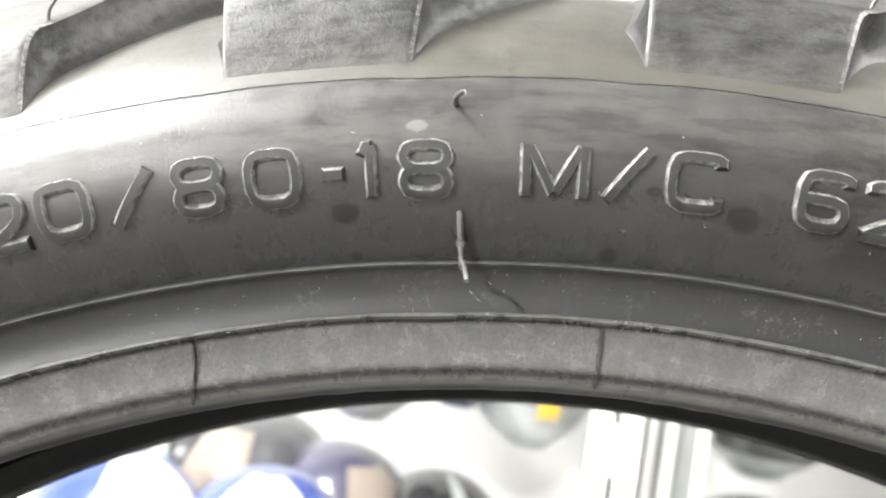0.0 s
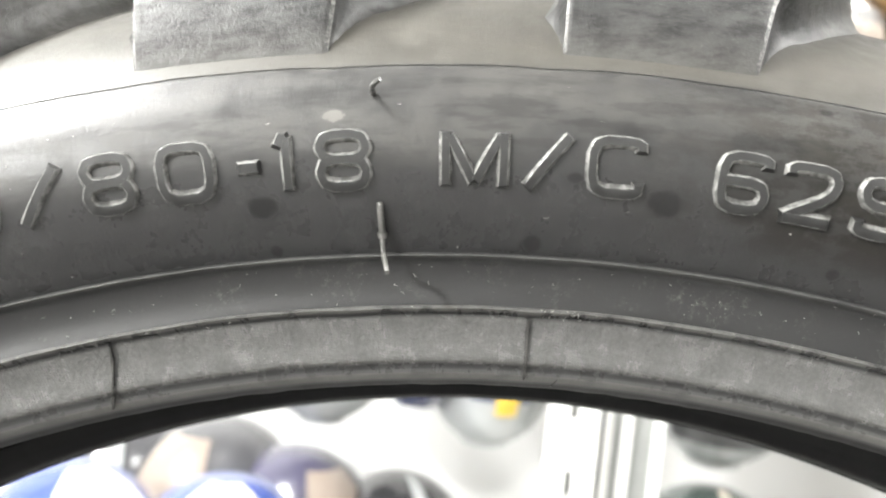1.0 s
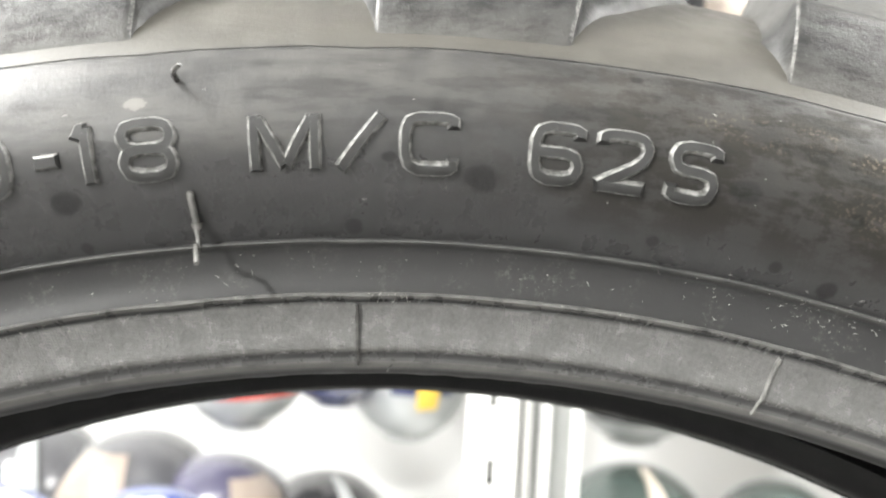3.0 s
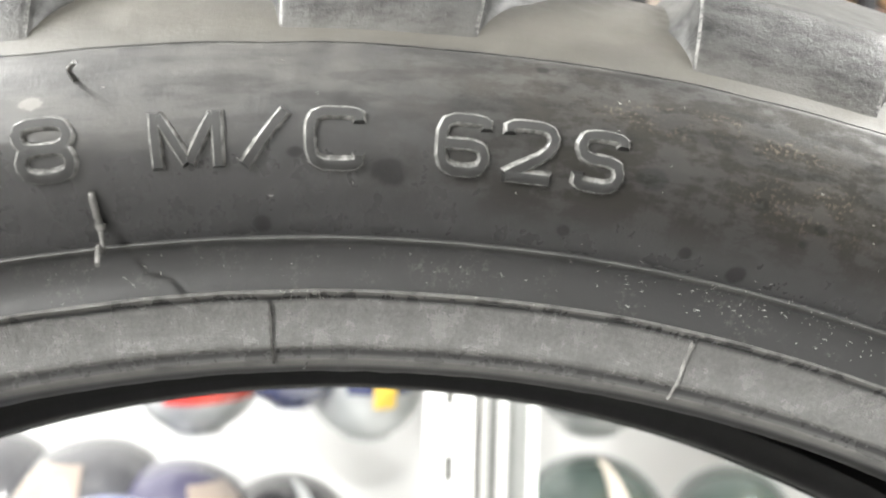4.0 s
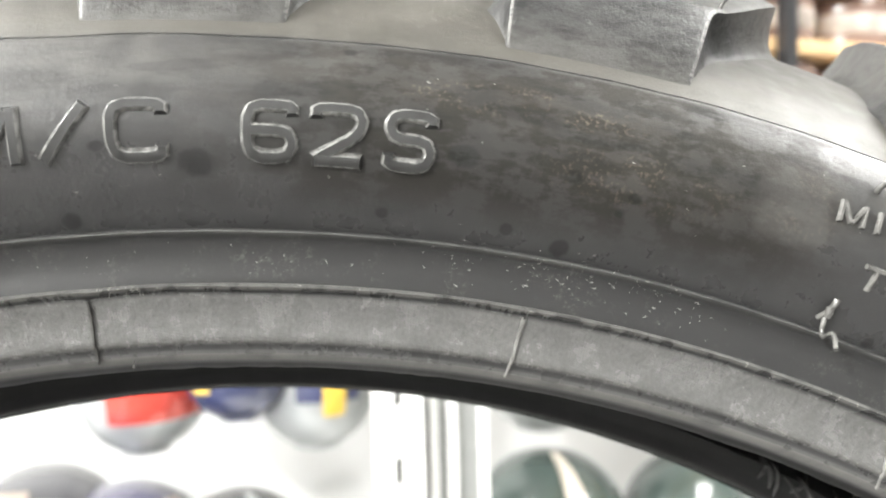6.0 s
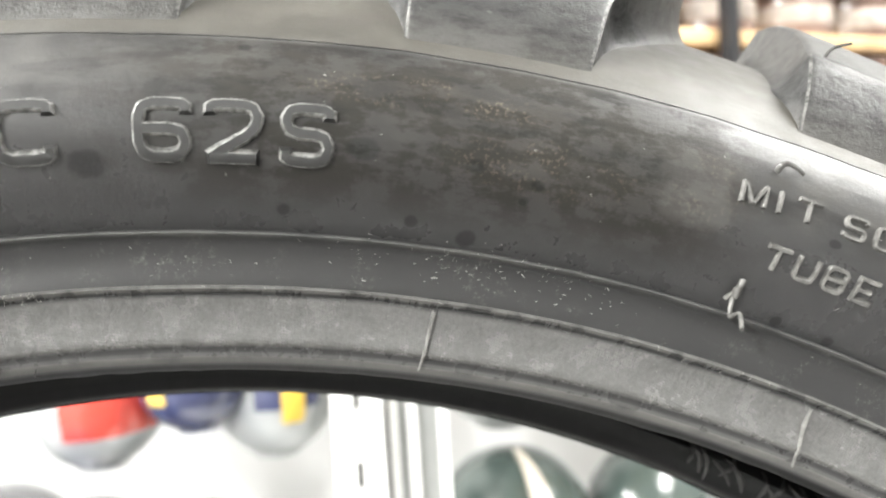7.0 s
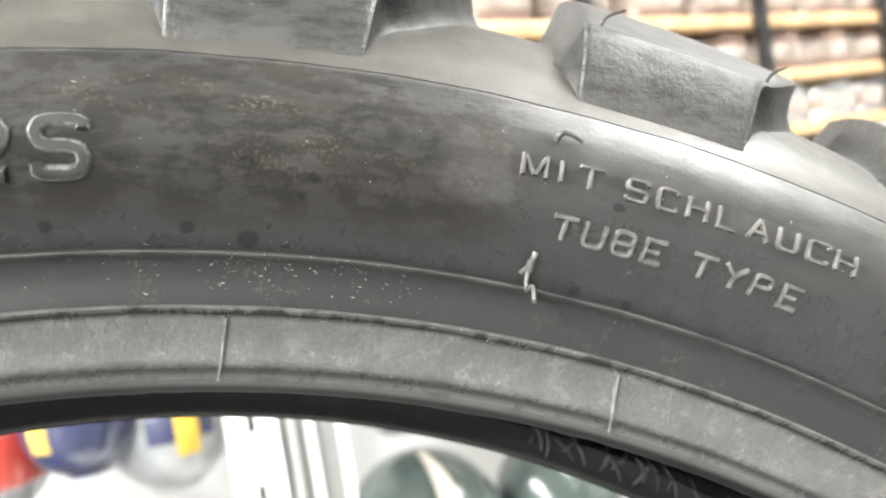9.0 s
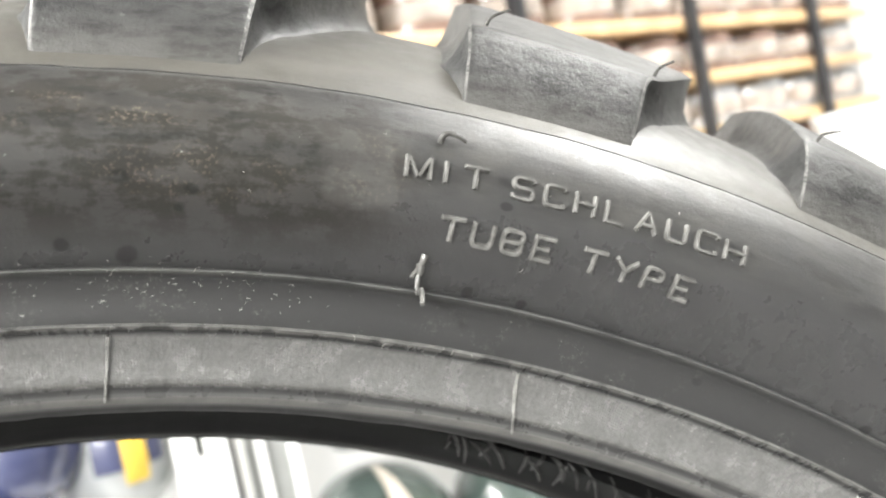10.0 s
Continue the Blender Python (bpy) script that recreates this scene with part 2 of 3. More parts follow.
    relief = n.bump(fine, 0.20, 0.00025)
    relief = n.bump(weave, 0.25, 0.00014, relief)
    relief = n.bump(grain, 0.25, 0.00012, relief)
    relief = n.bump(cloud, 0.15, 0.0012, relief)
    flake = n.math("MULTIPLY", bead, n.ramp(n.noise(at, 950, 4, 0.7), 0.40, 0.62))
    relief = n.bump(flake, 0.25, 0.0004, relief)
    return n.finish(color, rough, relief, shine=shine)


def block_rubber():
    n = Nodes("tread_rubber")
    at = n.add("ShaderNodeTexCoord").outputs["Object"]
    shift = n.add("ShaderNodeVectorMath", operation="ADD")
    n.put(at, shift.inputs[0])
    n.put(n.add("ShaderNodeObjectInfo").outputs["Random"], shift.inputs[1])
    at = shift.outputs[0]
    cloud, fine, grain = n.noise(at, 130, 4, 0.6), n.noise(at, 900, 4, 0.65), n.noise(at, 3600, 2)
    color = n.mix(n.ramp(cloud, 0.32, 0.68), (0.016, 0.016, 0.0158), (0.030, 0.0298, 0.029))
    flat = n.add("ShaderNodeVectorMath", operation="MULTIPLY")
    n.put(at, flat.inputs[0])
    flat.inputs[1].default_value = (0.35, 1.0, 1.0)
    wear = n.noise(flat.outputs[0], 420, 5, 0.7)
    color = n.mix(n.math("MULTIPLY", n.ramp(wear, 0.50, 0.68), 0.4), color, (0.007, 0.007, 0.007))
    color = n.mix(n.math("MULTIPLY", n.ramp(fine, 0.64, 0.72), 0.5), color, (0.09, 0.088, 0.084))
    # paler blend at the foot and on the tread face, and worn edges
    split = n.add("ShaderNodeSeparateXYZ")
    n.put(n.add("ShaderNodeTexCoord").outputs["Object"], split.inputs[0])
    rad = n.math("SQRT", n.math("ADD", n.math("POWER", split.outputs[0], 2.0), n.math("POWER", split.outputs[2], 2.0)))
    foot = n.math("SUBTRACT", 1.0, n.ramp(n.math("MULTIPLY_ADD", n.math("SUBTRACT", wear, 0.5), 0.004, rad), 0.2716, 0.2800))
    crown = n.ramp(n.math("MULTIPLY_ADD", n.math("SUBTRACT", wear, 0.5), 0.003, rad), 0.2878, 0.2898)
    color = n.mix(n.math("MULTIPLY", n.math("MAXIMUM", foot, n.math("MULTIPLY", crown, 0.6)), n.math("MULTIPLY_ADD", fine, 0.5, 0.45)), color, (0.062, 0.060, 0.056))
    rough = n.math("MULTIPLY_ADD", cloud, 0.25, 0.36)
    relief = n.bump(fine, 0.38, 0.00042)
    relief = n.bump(grain, 0.3, 0.00015, relief)
    return n.finish(color, rough, relief, shine=n.math("MULTIPLY_ADD", n.ramp(wear, 0.40, 0.64), -0.24, 0.46))


def worn_edge():
    n = Nodes("worn_edge_rubber")
    at = n.add("ShaderNodeTexCoord").outputs["Object"]
    chip = n.noise(at, 1400, 4, 0.7)
    color = n.mix(n.ramp(chip, 0.40, 0.58), (0.02, 0.02, 0.0195), (0.105, 0.103, 0.098))
    return n.finish(color, 0.38, n.bump(chip, 0.5, 0.0004))


RUBBER = sidewall_rubber()
EDGE = worn_edge()
BLOCK = block_rubber()
SEAM = plain("pale_seam_rubber", (0.17, 0.168, 0.16), 0.35, 0.3, 500, grain=0.0001)
# small writing and spikes: some wear, plus lit edges put into the colour
SCRIPT = plain("worn_lit_letter_rubber", (0.105, 0.103, 0.098), 0.24, 0.3, 500, grain=0.0001)
# letter tops near black, flanks pale: edge highlights put into the colour
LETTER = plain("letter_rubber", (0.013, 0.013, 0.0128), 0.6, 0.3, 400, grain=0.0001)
EDGE_GLINT = plain("letter_edge_glint", (0.135, 0.134, 0.129), 0.2, 0.5, 900, grain=0.0002)
HAIR = plain("hair_rubber", (0.055, 0.054, 0.051), 0.24, 0.3, 500, grain=0.0001)
FLASH = plain("dull_flash_rubber", (0.018, 0.0178, 0.0172), 0.6, 0.4, 500, grain=0.0002)
LINT = plain("pale_lint", (0.40, 0.39, 0.37), 0.6, 0.3, 500, grain=0.0001)
WALL = plain("white_wall_paint", (0.45, 0.45, 0.445), 0.7, 0.03, 2)
FLOOR = plain("grey_floor_tile", (0.16, 0.155, 0.15), 0.45, 0.12, 3)
STEEL = plain("white_painted_steel", (0.78, 0.78, 0.76), 0.35, 0.04, 12)
GREYSTEEL = plain("grey_painted_steel", (0.24, 0.245, 0.24), 0.4, 0.08, 12)
DARK = plain("slot_shade_black", (0.03, 0.03, 0.03), 0.6)
BLACK = plain("black_plastic", (0.02, 0.02, 0.022), 0.3, 0.2)
WOOD = plain("varnished_pine", (0.60, 0.41, 0.22), 0.35, 0.25, 14)
BROWN = plain("brown_lacquer", (0.19, 0.125, 0.10), 0.2, 0.25, 10, coat=0.5)
SILVER = plain("brushed_tin", (0.55, 0.55, 0.55), 0.28, 0.2, 20, metal=0.8)
LABEL = plain("faded_brown_label", (0.35, 0.30, 0.26), 0.4, 0.4, 25)
PAPER = plain("white_label_paper", (0.40, 0.36, 0.31), 0.5, 0.06, 20)


def paint(name, color, coat=0.6):
    return plain(name, color, 0.22, 0.08, 6, coat=coat, grain=0.0001)


SMOKE = paint("smoke_grey_paint", (0.075, 0.075, 0.08))
GREEN, NAVY, BLUE = paint("dark_green_paint", (0.046, 0.063, 0.057)), paint("navy_paint", (0.038, 0.044, 0.095)), paint("blue_paint", (0.035, 0.06, 0.21))
RED, YELLOW, WHITE = paint("red_paint", (0.46, 0.05, 0.035)), paint("yellow_paint", (0.62, 0.42, 0.07)), paint("white_paint", (0.62, 0.62, 0.62))
GREY, PURPLE, TAN = paint("grey_paint", (0.30, 0.31, 0.31)), paint("purple_paint", (0.055, 0.052, 0.085)), paint("tan_paint", (0.24, 0.20, 0.17))
GLOSSBLACK = paint("black_paint", (0.02, 0.02, 0.022))
PLASTER = plain("ceiling_plaster", (0.78, 0.78, 0.77), 0.8, 0.03, 2)
DIFFUSER = Nodes("lamp_diffuser")
DIFFUSER.bsdf.inputs["Emission Color"].default_value = (1, 0.97, 0.92, 1)
DIFFUSER.bsdf.inputs["Emission Strength"].default_value = 6.0
DIFFUSER = DIFFUSER.mat

# ---- building helpers ----


def mesh_of(name, bm, material, sharp=None):
    bmesh.ops.recalc_face_normals(bm, faces=bm.faces)
    me = bpy.data.meshes.new(name)
    bm.to_mesh(me)
    bm.free()
    me.materials.append(material)
    if sharp is not None:
        for p in me.polygons:
            p.use_smooth = True
        me.set_sharp_from_angle(angle=radians(sharp))
    return me


def part(name, bm, material, parent=None, label="", sharp=35, at=None):
    ob = new(name, bm if isinstance(bm, bpy.types.Mesh) else mesh_of(name, bm, material, sharp))
    ob.parent = parent
    if at is not None:
        ob.matrix_basis = at
    return tagged(ob, label)


def thing(name, label, category, at=None, group="", kind=""):
    ob = new(name)
    ob.empty_display_size = 0.05
    if at is not None:
        ob.matrix_basis = at
    return tagged(ob, label, category, group, kind)


def box(x0, y0, z0, x1, y1, z1, bevel=0.0, bm=None):
    bm = bm or bmesh.new()
    made = bmesh.ops.create_cube(bm, size=1.0, matrix=Matrix.LocRotScale(((x0 + x1) / 2, (y0 + y1) / 2, (z0 + z1) / 2), None, (x1 - x0, y1 - y0, z1 - z0)))
    if bevel:
        edges = list({e for v in made["verts"] for e in v.link_edges})
        bmesh.ops.bevel(bm, geom=edges, offset=bevel, segments=2, affect="EDGES", profile=0.5)
    return bm


def lathe(points, steps=48, bm=None, axis_x=0.0, axis_y=0.0):
    """Points (radius, z) turned about an upright axis."""
    bm = bm or bmesh.new()
    rings = []
    for r, z in points:
        if r < 1e-6:
            rings.append([bm.verts.new((axis_x, axis_y, z))])
        else:
            rings.append([bm.verts.new((axis_x + r * math.cos(2 * math.pi * k / steps), axis_y + r * math.sin(2 * math.pi * k / steps), z)) for k in range(steps)])
    for a, b in zip(rings, rings[1:]):
        for k in range(steps):
            q = [a[k % len(a)], a[(k + 1) % len(a)], b[(k + 1) % len(b)], b[k % len(b)]]
            q = list(dict.fromkeys(q))
            if len(q) > 2:
                bm.faces.new(q)
    return bm


def tube(points, radii, sides=8, bm=None):
    """A round rod along points, with a radius at each."""
    bm = bm or bmesh.new()
    pts = [Vector(p) for p in points]
    rings = []
    for i, p in enumerate(pts):
        way = (pts[min(i + 1, len(pts) - 1)] - pts[max(i - 1, 0)]).normalized()
        a = way.cross(Vector((0.31, 0.2, 0.93))).normalized()
        b = way.cross(a)
        rings.append([bm.verts.new(p + radii[i] * (math.cos(2 * math.pi * k / sides) * a + math.sin(2 * math.pi * k / sides) * b)) for k in range(sides)])
    for a, b in zip(rings, rings[1:]):
        for k in range(sides):
            bm.faces.new((a[k], a[(k + 1) % sides], b[(k + 1) % sides], b[k]))
    bm.faces.new(rings[0][::-1])
    bm.faces.new(rings[-1])
    return bm


# ---- the shop ----
X0, X1, Y0, Y1 = -3.4, 4.2, -3.2, 1.8
part("floor", box(X0, Y0, -0.1, X1, Y1, 0.0), FLOOR, None, sharp=None)
tagged(bpy.data.objects["floor"], "grey tiled shop floor under the tyre", "floor", kind="structure")
tagged(part("ceiling", box(X0, Y0, CEIL, X1, Y1, CEIL + 0.1), PLASTER, sharp=None), "plain white plaster ceiling of the shop", "ceiling", kind="structure")
for name, b in (("wall_north", (X0 - 0.12, Y1, 0, X1 + 0.12, Y1 + 0.12, CEIL)), ("wall_south", (X0 - 0.12, Y0 - 0.12, 0, X1 + 0.12, Y0, CEIL)),
                ("wall_west", (X0 - 0.12, Y0, 0, X0, Y1, CEIL)), ("wall_east", (X1, Y0, 0, X1 + 0.12, Y1, CEIL))):
    tagged(part(name, box(*b), WALL, sharp=None), "bright white painted shop wall behind the helmets", "wall", kind="structure")

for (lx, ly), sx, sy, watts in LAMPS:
    lamp = thing("ceiling_light", "unseen white flat panel light fixed to the ceiling", "lamp", pose(lx, ly, CEIL), group="ceiling lights")
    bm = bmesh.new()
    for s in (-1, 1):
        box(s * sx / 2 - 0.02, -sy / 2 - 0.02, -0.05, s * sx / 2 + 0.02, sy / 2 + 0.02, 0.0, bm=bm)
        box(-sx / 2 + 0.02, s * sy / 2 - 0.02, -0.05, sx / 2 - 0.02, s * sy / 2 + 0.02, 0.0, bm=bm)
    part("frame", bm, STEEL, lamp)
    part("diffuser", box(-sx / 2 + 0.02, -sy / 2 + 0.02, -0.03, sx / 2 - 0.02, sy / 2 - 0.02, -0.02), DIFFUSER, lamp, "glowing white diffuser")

# ---- the tyre ----
YC = 0.0400           # the tyre's middle plane
# radius and depth of the near wall, from the bead's toe to the middle of the tread
WALL_PROFILE = """.2350 .0230 .2325 .0218 .2300 .0205 .2288 .0190 .2284 .0170 .2284 .0150 .2285 .0130 .2287 .0118 .2289 .0109 .22905 .0103 .2293 .0097
.2295 .0095 .2299 .0091 .2303 .0087 .2307 .0083 .23085 .0079 .2311 .0074 .2318 .0071 .2330 .0067 .2345 .0060 .2360 .0049 .2368 .0041 .2372 .0038 .2374 .0035 .23755 .0025 .2378 .0019 .2382 .0020 .2384 .0027
.2392 .0028 .2405 .0027 .2418 .0024 .2430 .0018 .2438 .0012 .2443 .0006 .24455 .0001 .24472 -.0005 .2449 -.00095 .2451 -.0010 .2453 -.0008 .2455 -.0007
.2460 -.0016 .2472 -.0031 .2483 -.0045 .2500 -.0067 .2520 -.0087 .2540 -.0101 .2560 -.0110 .2580 -.0116 .2600 -.0119 .2620 -.0120 .2640 -.0118
.2660 -.0113 .2680 -.0106 .2695 -.00992 .27005 -.00968 .27022 -.00950 .27033 -.00932 .27044 -.00942 .2707 -.00932 .2725 -.0086 .2745 -.0077 .2770 -.0060 .2800 -.0035
.2830 -.0005 .2860 .0028 .2890 .0064 .2920 .0102 .2950 .0142 .2980 .0186 .3010 .0236 .3040 .0296 .3058 .0350 .3066 .0428"""
nums = [float(v) for v in WALL_PROFILE.split()]
PROFILE = list(zip(nums[0::2], nums[1::2]))
PR = np.array([p[0] for p in PROFILE[6:]])
PY = np.array([p[1] for p in PROFILE[6:]])


def depth(r):
    return float(np.interp(r, PR, PY))


def on_wall(deg, r, lift=0.0):
    """A point of the near wall at an angle and radius, lifted off the rubber."""
    h = 0.0009
    dr, dy = 2 * h, depth(r + h) - depth(r - h)
    k = math.hypot(dr, dy)
    rr, y = r + lift * dy / k, depth(r) - lift * dr / k
    return Vector((rr * math.sin(radians(deg)), y, rr * math.cos(radians(deg))))


def polar(deg, r, y):
    return Vector((r * math.sin(radians(deg)), y, r * math.cos(radians(deg))))


tyre = thing("motorcycle_tyre", "dusty black knobbly motorcycle tyre leaning back on an unseen dark bench", "tyre", pose(0, 0, ZC, LEAN, 0, 0) @ pose(0, 0, 0, 0, SPIN, 0))


def carcass():
    near = PROFILE
    far = [(r + (0.0020 if r < 0.2305 else 0.0), 2 * YC - y) for r, y in reversed(PROFILE[:-1])]
    inner_near = [(.2350, .0230), (.2400, .0190), (.2450, .0120), (.2490, .0060), (.2530, .0010), (.2600, -.0045), (.2680, -.0035), (.2760, .0020), (.2840, .0110), (.2910, .0220), (.2950, .0330)]
    inner = [(r, 2 * YC - y) for r, y in inner_near[1:]] + [(.2962, YC)] + list(reversed(inner_near[1:]))
    loop = near + far + inner
    steps = 900
    m = len(loop)
    rr = np.array([p[0] for p in loop])
    yy = np.array([p[1] for p in loop])
    ang = np.linspace(0, 2 * np.pi, steps, endpoint=False) - np.pi
    rng = np.random.default_rng(3)
    # slow wander of the moulding edges, and a ragged bead toe
    wob = np.interp(np.arange(steps), np.linspace(0, steps, 226), np.append(rng.normal(0, 1, 225), 0))
    rag = rng.normal(0, 1, steps) * (rng.random(steps) < 0.30)
    rag = (rag + np.roll(rag, 1) * 0.6 + np.roll(rag, -1) * 0.6)
    amp = np.where((rr > .2366) & (rr < .2379), .00005, 0.0) + np.where((rr > .2700) & (rr < .27045), .00007, 0.0) + .00002
    tooth = np.zeros(m)
    tooth[4] = 1
    tooth[len(near) + len(far) - 5] = 0.3
    R = rr[:, None] + amp[:, None] * wob[None, :] - tooth[:, None] * .00009 * np.abs(rag)[None, :]
    X, Z = R * np.sin(ang), R * np.cos(ang)
    verts = np.stack([X, np.broadcast_to(yy[:, None], X.shape), Z], -1).reshape(-1, 3)
    i, k = np.meshgrid(np.arange(m), np.arange(steps), indexing="ij")
    i2, k2 = (i + 1) % m, (k + 1) % steps
    faces = np.stack([i * steps + k, i * steps + k2, i2 * steps + k2, i2 * steps + k], -1).reshape(-1, 4)
    me = bpy.data.meshes.new("carcass")
    me.from_pydata(verts.tolist(), [], faces.tolist())
    layer = me.uv_layers.new(name="polar")
    u = np.stack([k, k + 1, k + 1, k], -1) / steps
    clean_dark = rr.copy()                  # inner and far walls carry no dust, and fall under the dark mask
    clean_dark[(np.arange(m) >= len(near)) & (rr < .2715)] = 0.1
    clean_dark[len(near) + len(far):] = 0.1
    v = np.stack([clean_dark[i], clean_dark[i], clean_dark[i2], clean_dark[i2]], -1) * 2
    layer.data.foreach_set("uv", np.stack([u, v], -1).reshape(-1).astype(np.float32))
    me.materials.append(RUBBER)
    for p in me.polygons:
        p.use_smooth = True
    me.set_sharp_from_angle(angle=radians(50))
    me.update()
    return me


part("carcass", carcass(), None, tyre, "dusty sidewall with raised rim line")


def side_block(wide, mirror=False):
    """One shoulder block: a narrow face on the wall that widens towards the tread's middle."""
    line = [(.2712, -.0083), (.2735, -.0084), (.2775, -.0086), (.2815, -.0081), (.2850, -.0073), (.2872, -.0066), (.2883, -.0058), (.2893, -.0046), (.2930, -.0006),
            (.2980, .0048), (.3028, .0104), (.3075, .0164), (.3115, .0225), (.3138, .0268), (.3142, .0280), (.3130, .0288)]
    cols = (0.0, 0.014, 0.04, 0.2, 0.4, 0.6, 0.8, 0.95, 0.98, 1.0)
    drop = (0.0006, 0.0002, 0.0, 0, 0, 0, 0, 0.0, 0.0002, 0.0006)
    bm = bmesh.new()
    grid, left, right = [], [], []
    k = np.linspace(0, 1, 400)
    base = [p for p in PROFILE if p[0] > .2703]
    kk = np.linspace(0, 1, len(base))
    fr, fy = np.interp(k, kk, [p[0] for p in base]), np.interp(k, kk, [p[1] for p in base])
    seat = 0
    for i, (r, y) in enumerate(line):
        back = max(0.0, y + .006)
        a = 0.10 * min(1, i / 4) + 60.0 * back - 900 * back * back
        b = wide - 0.05 + 0.85 * min(1, i / 7) + 200.0 * back - 2500 * back * back
        top = []
        for c, d in zip(cols, drop):
            s = 0.3 if i < 2 else 1.0
            top.append(polar(a + c * (b - a), r - d * s * (0.5 if i < 5 else 1), y + d * s * (0.6 if i < 6 else 0)))
        grid.append([bm.verts.new(p) for p in top])
        seat = max(seat, int(np.argmin((fr - r) ** 2 + (fy - y) ** 2)))
        floor_r, floor_y = fr[seat] - 0.0004, fy[seat] + 0.0005
        tall = math.hypot(r - floor_r, y - floor_y)
        for rows, edge, sign in ((left, a, -1), (right, b, 1)):
            col = []
            # a hollow fillet that runs out level with the groove's floor
            for f in (0.2, 0.4, 0.6, 0.8, 0.92, 1.0):
                fall = 1 - (1 - f) ** 2.2
                flare = sign * (0.12 * f + 1.45 * f ** 2.2 if sign > 0 else 0.35 * f + 0.75 * f ** 2.2) * min(1, tall / .009)
                col.append(bm.verts.new(polar(edge + flare, r + (floor_r - r) * fall, y + (floor_y - y) * fall)))
            rows.append(col)
    for i in range(len(line) - 1):
        for j in range(len(cols) - 1):
            face = bm.faces.new((grid[i][j], grid[i][j + 1], grid[i + 1][j + 1], grid[i + 1][j]))
            face.material_index = int(j in (0, len(cols) - 2) and 0 < i < 7)
        for rows, j in ((left, 0), (right, -1)):
            p, q = [grid[i][j]] + rows[i], [grid[i + 1][j]] + rows[i + 1]
            for k in range(len(p) - 1):
                bm.faces.new((p[k], q[k], q[k + 1], p[k + 1]))
    last = left[-1][::-1] + grid[-1] + right[-1]
    bm.faces.new(last)
    if mirror:
        bmesh.ops.transform(bm, matrix=Matrix.Translation((0, 2 * YC, 0)) @ Matrix.Diagonal((1, -1, 1, 1)), verts=bm.verts)
    me = mesh_of("tread_block", bm, BLOCK, 38)
    me.materials.append(EDGE)
    return me


def middle_block():
    bm = bmesh.new()
    rows = ((-.0095, .3160), (-.0085, .3172), (0, .3205), (.0085, .3172), (.0095, .3160))
    top = [[bm.verts.new(polar(a, r, YC + y)) for a in (-2.6, -2.3, 0, 2.3, 2.6)] for y, r in rows]
    low = [[bm.verts.new(polar(a * 1.12, .3035, YC + y * 1.08)) for a in (-2.6, -2.3, 0, 2.3, 2.6)] for y, r in rows]
    for i in range(4):
        for j in range(4):
            bm.faces.new((top[i][j], top[i][j + 1], top[i + 1][j + 1], top[i + 1][j]))
    ring = lambda g: g[0] + [g[i][4] for i in (1, 2, 3)] + g[4][::-1] + [g[i][0] for i in (3, 2, 1)]
    a, b = ring(top), ring(low)
    for k in range(len(a)):
        bm.faces.new((a[k], a[(k + 1) % len(a)], b[(k + 1) % len(a)], b[k]))
    return mesh_of("tread_block", bm, BLOCK, 38)


STARTS = [-18.9, -6.85, 5.95, 18.28, 30.9, 42.95, 55.0] + [55.0 + (360 - 18.9 - 55.0) * k / 24 for k in range(1, 24)]
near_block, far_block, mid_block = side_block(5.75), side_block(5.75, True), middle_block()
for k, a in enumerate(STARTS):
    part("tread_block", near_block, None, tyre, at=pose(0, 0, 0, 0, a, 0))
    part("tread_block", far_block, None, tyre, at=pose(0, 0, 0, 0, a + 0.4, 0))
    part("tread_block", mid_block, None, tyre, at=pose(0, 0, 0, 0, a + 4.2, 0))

# ---- raised writing on the wall ----
GLYPHS = {"0": "00 40 46 06 00", "1": "26 20|05 16 26", "2": "05 06 46 43 00|00 40", "6": "45 46 06 00 40 43 03", "8": "03 43 46 06 03|03 43 40 00 03",
          "S": "45 46 06 03 43 40 00 01", "C": "45 46 06 00 40 41", "M": "00 06|0.25,5.6 1.9,0.45|2.1,0.45 3.75,5.6|46 40", "/": "00 46", "-": "03 43", "I": "20 26", "T": "06 46|26 20",
          "H": "00 06|40 46|03 43", "L": "06 00 40", "A": "00 26|26 40|12 32", "U": "06 00 40 46", "B": "03 43 46 06 00 40 43", "E": "46 06 00 40|03 33", "Y": "06 23|46 23|23 20", "P": "00 06 46 43 03"}


# across a stroke: offset, height and how far its ends reach
CROSS = ((1.0, 0.0, 1.0), (0.97, 0.12, 0.9), (0.64, 0.92, 0.1), (0.54, 1.0, 0.0))
CROSS += tuple((-off, high, pull) for off, high, pull in reversed(CROSS))


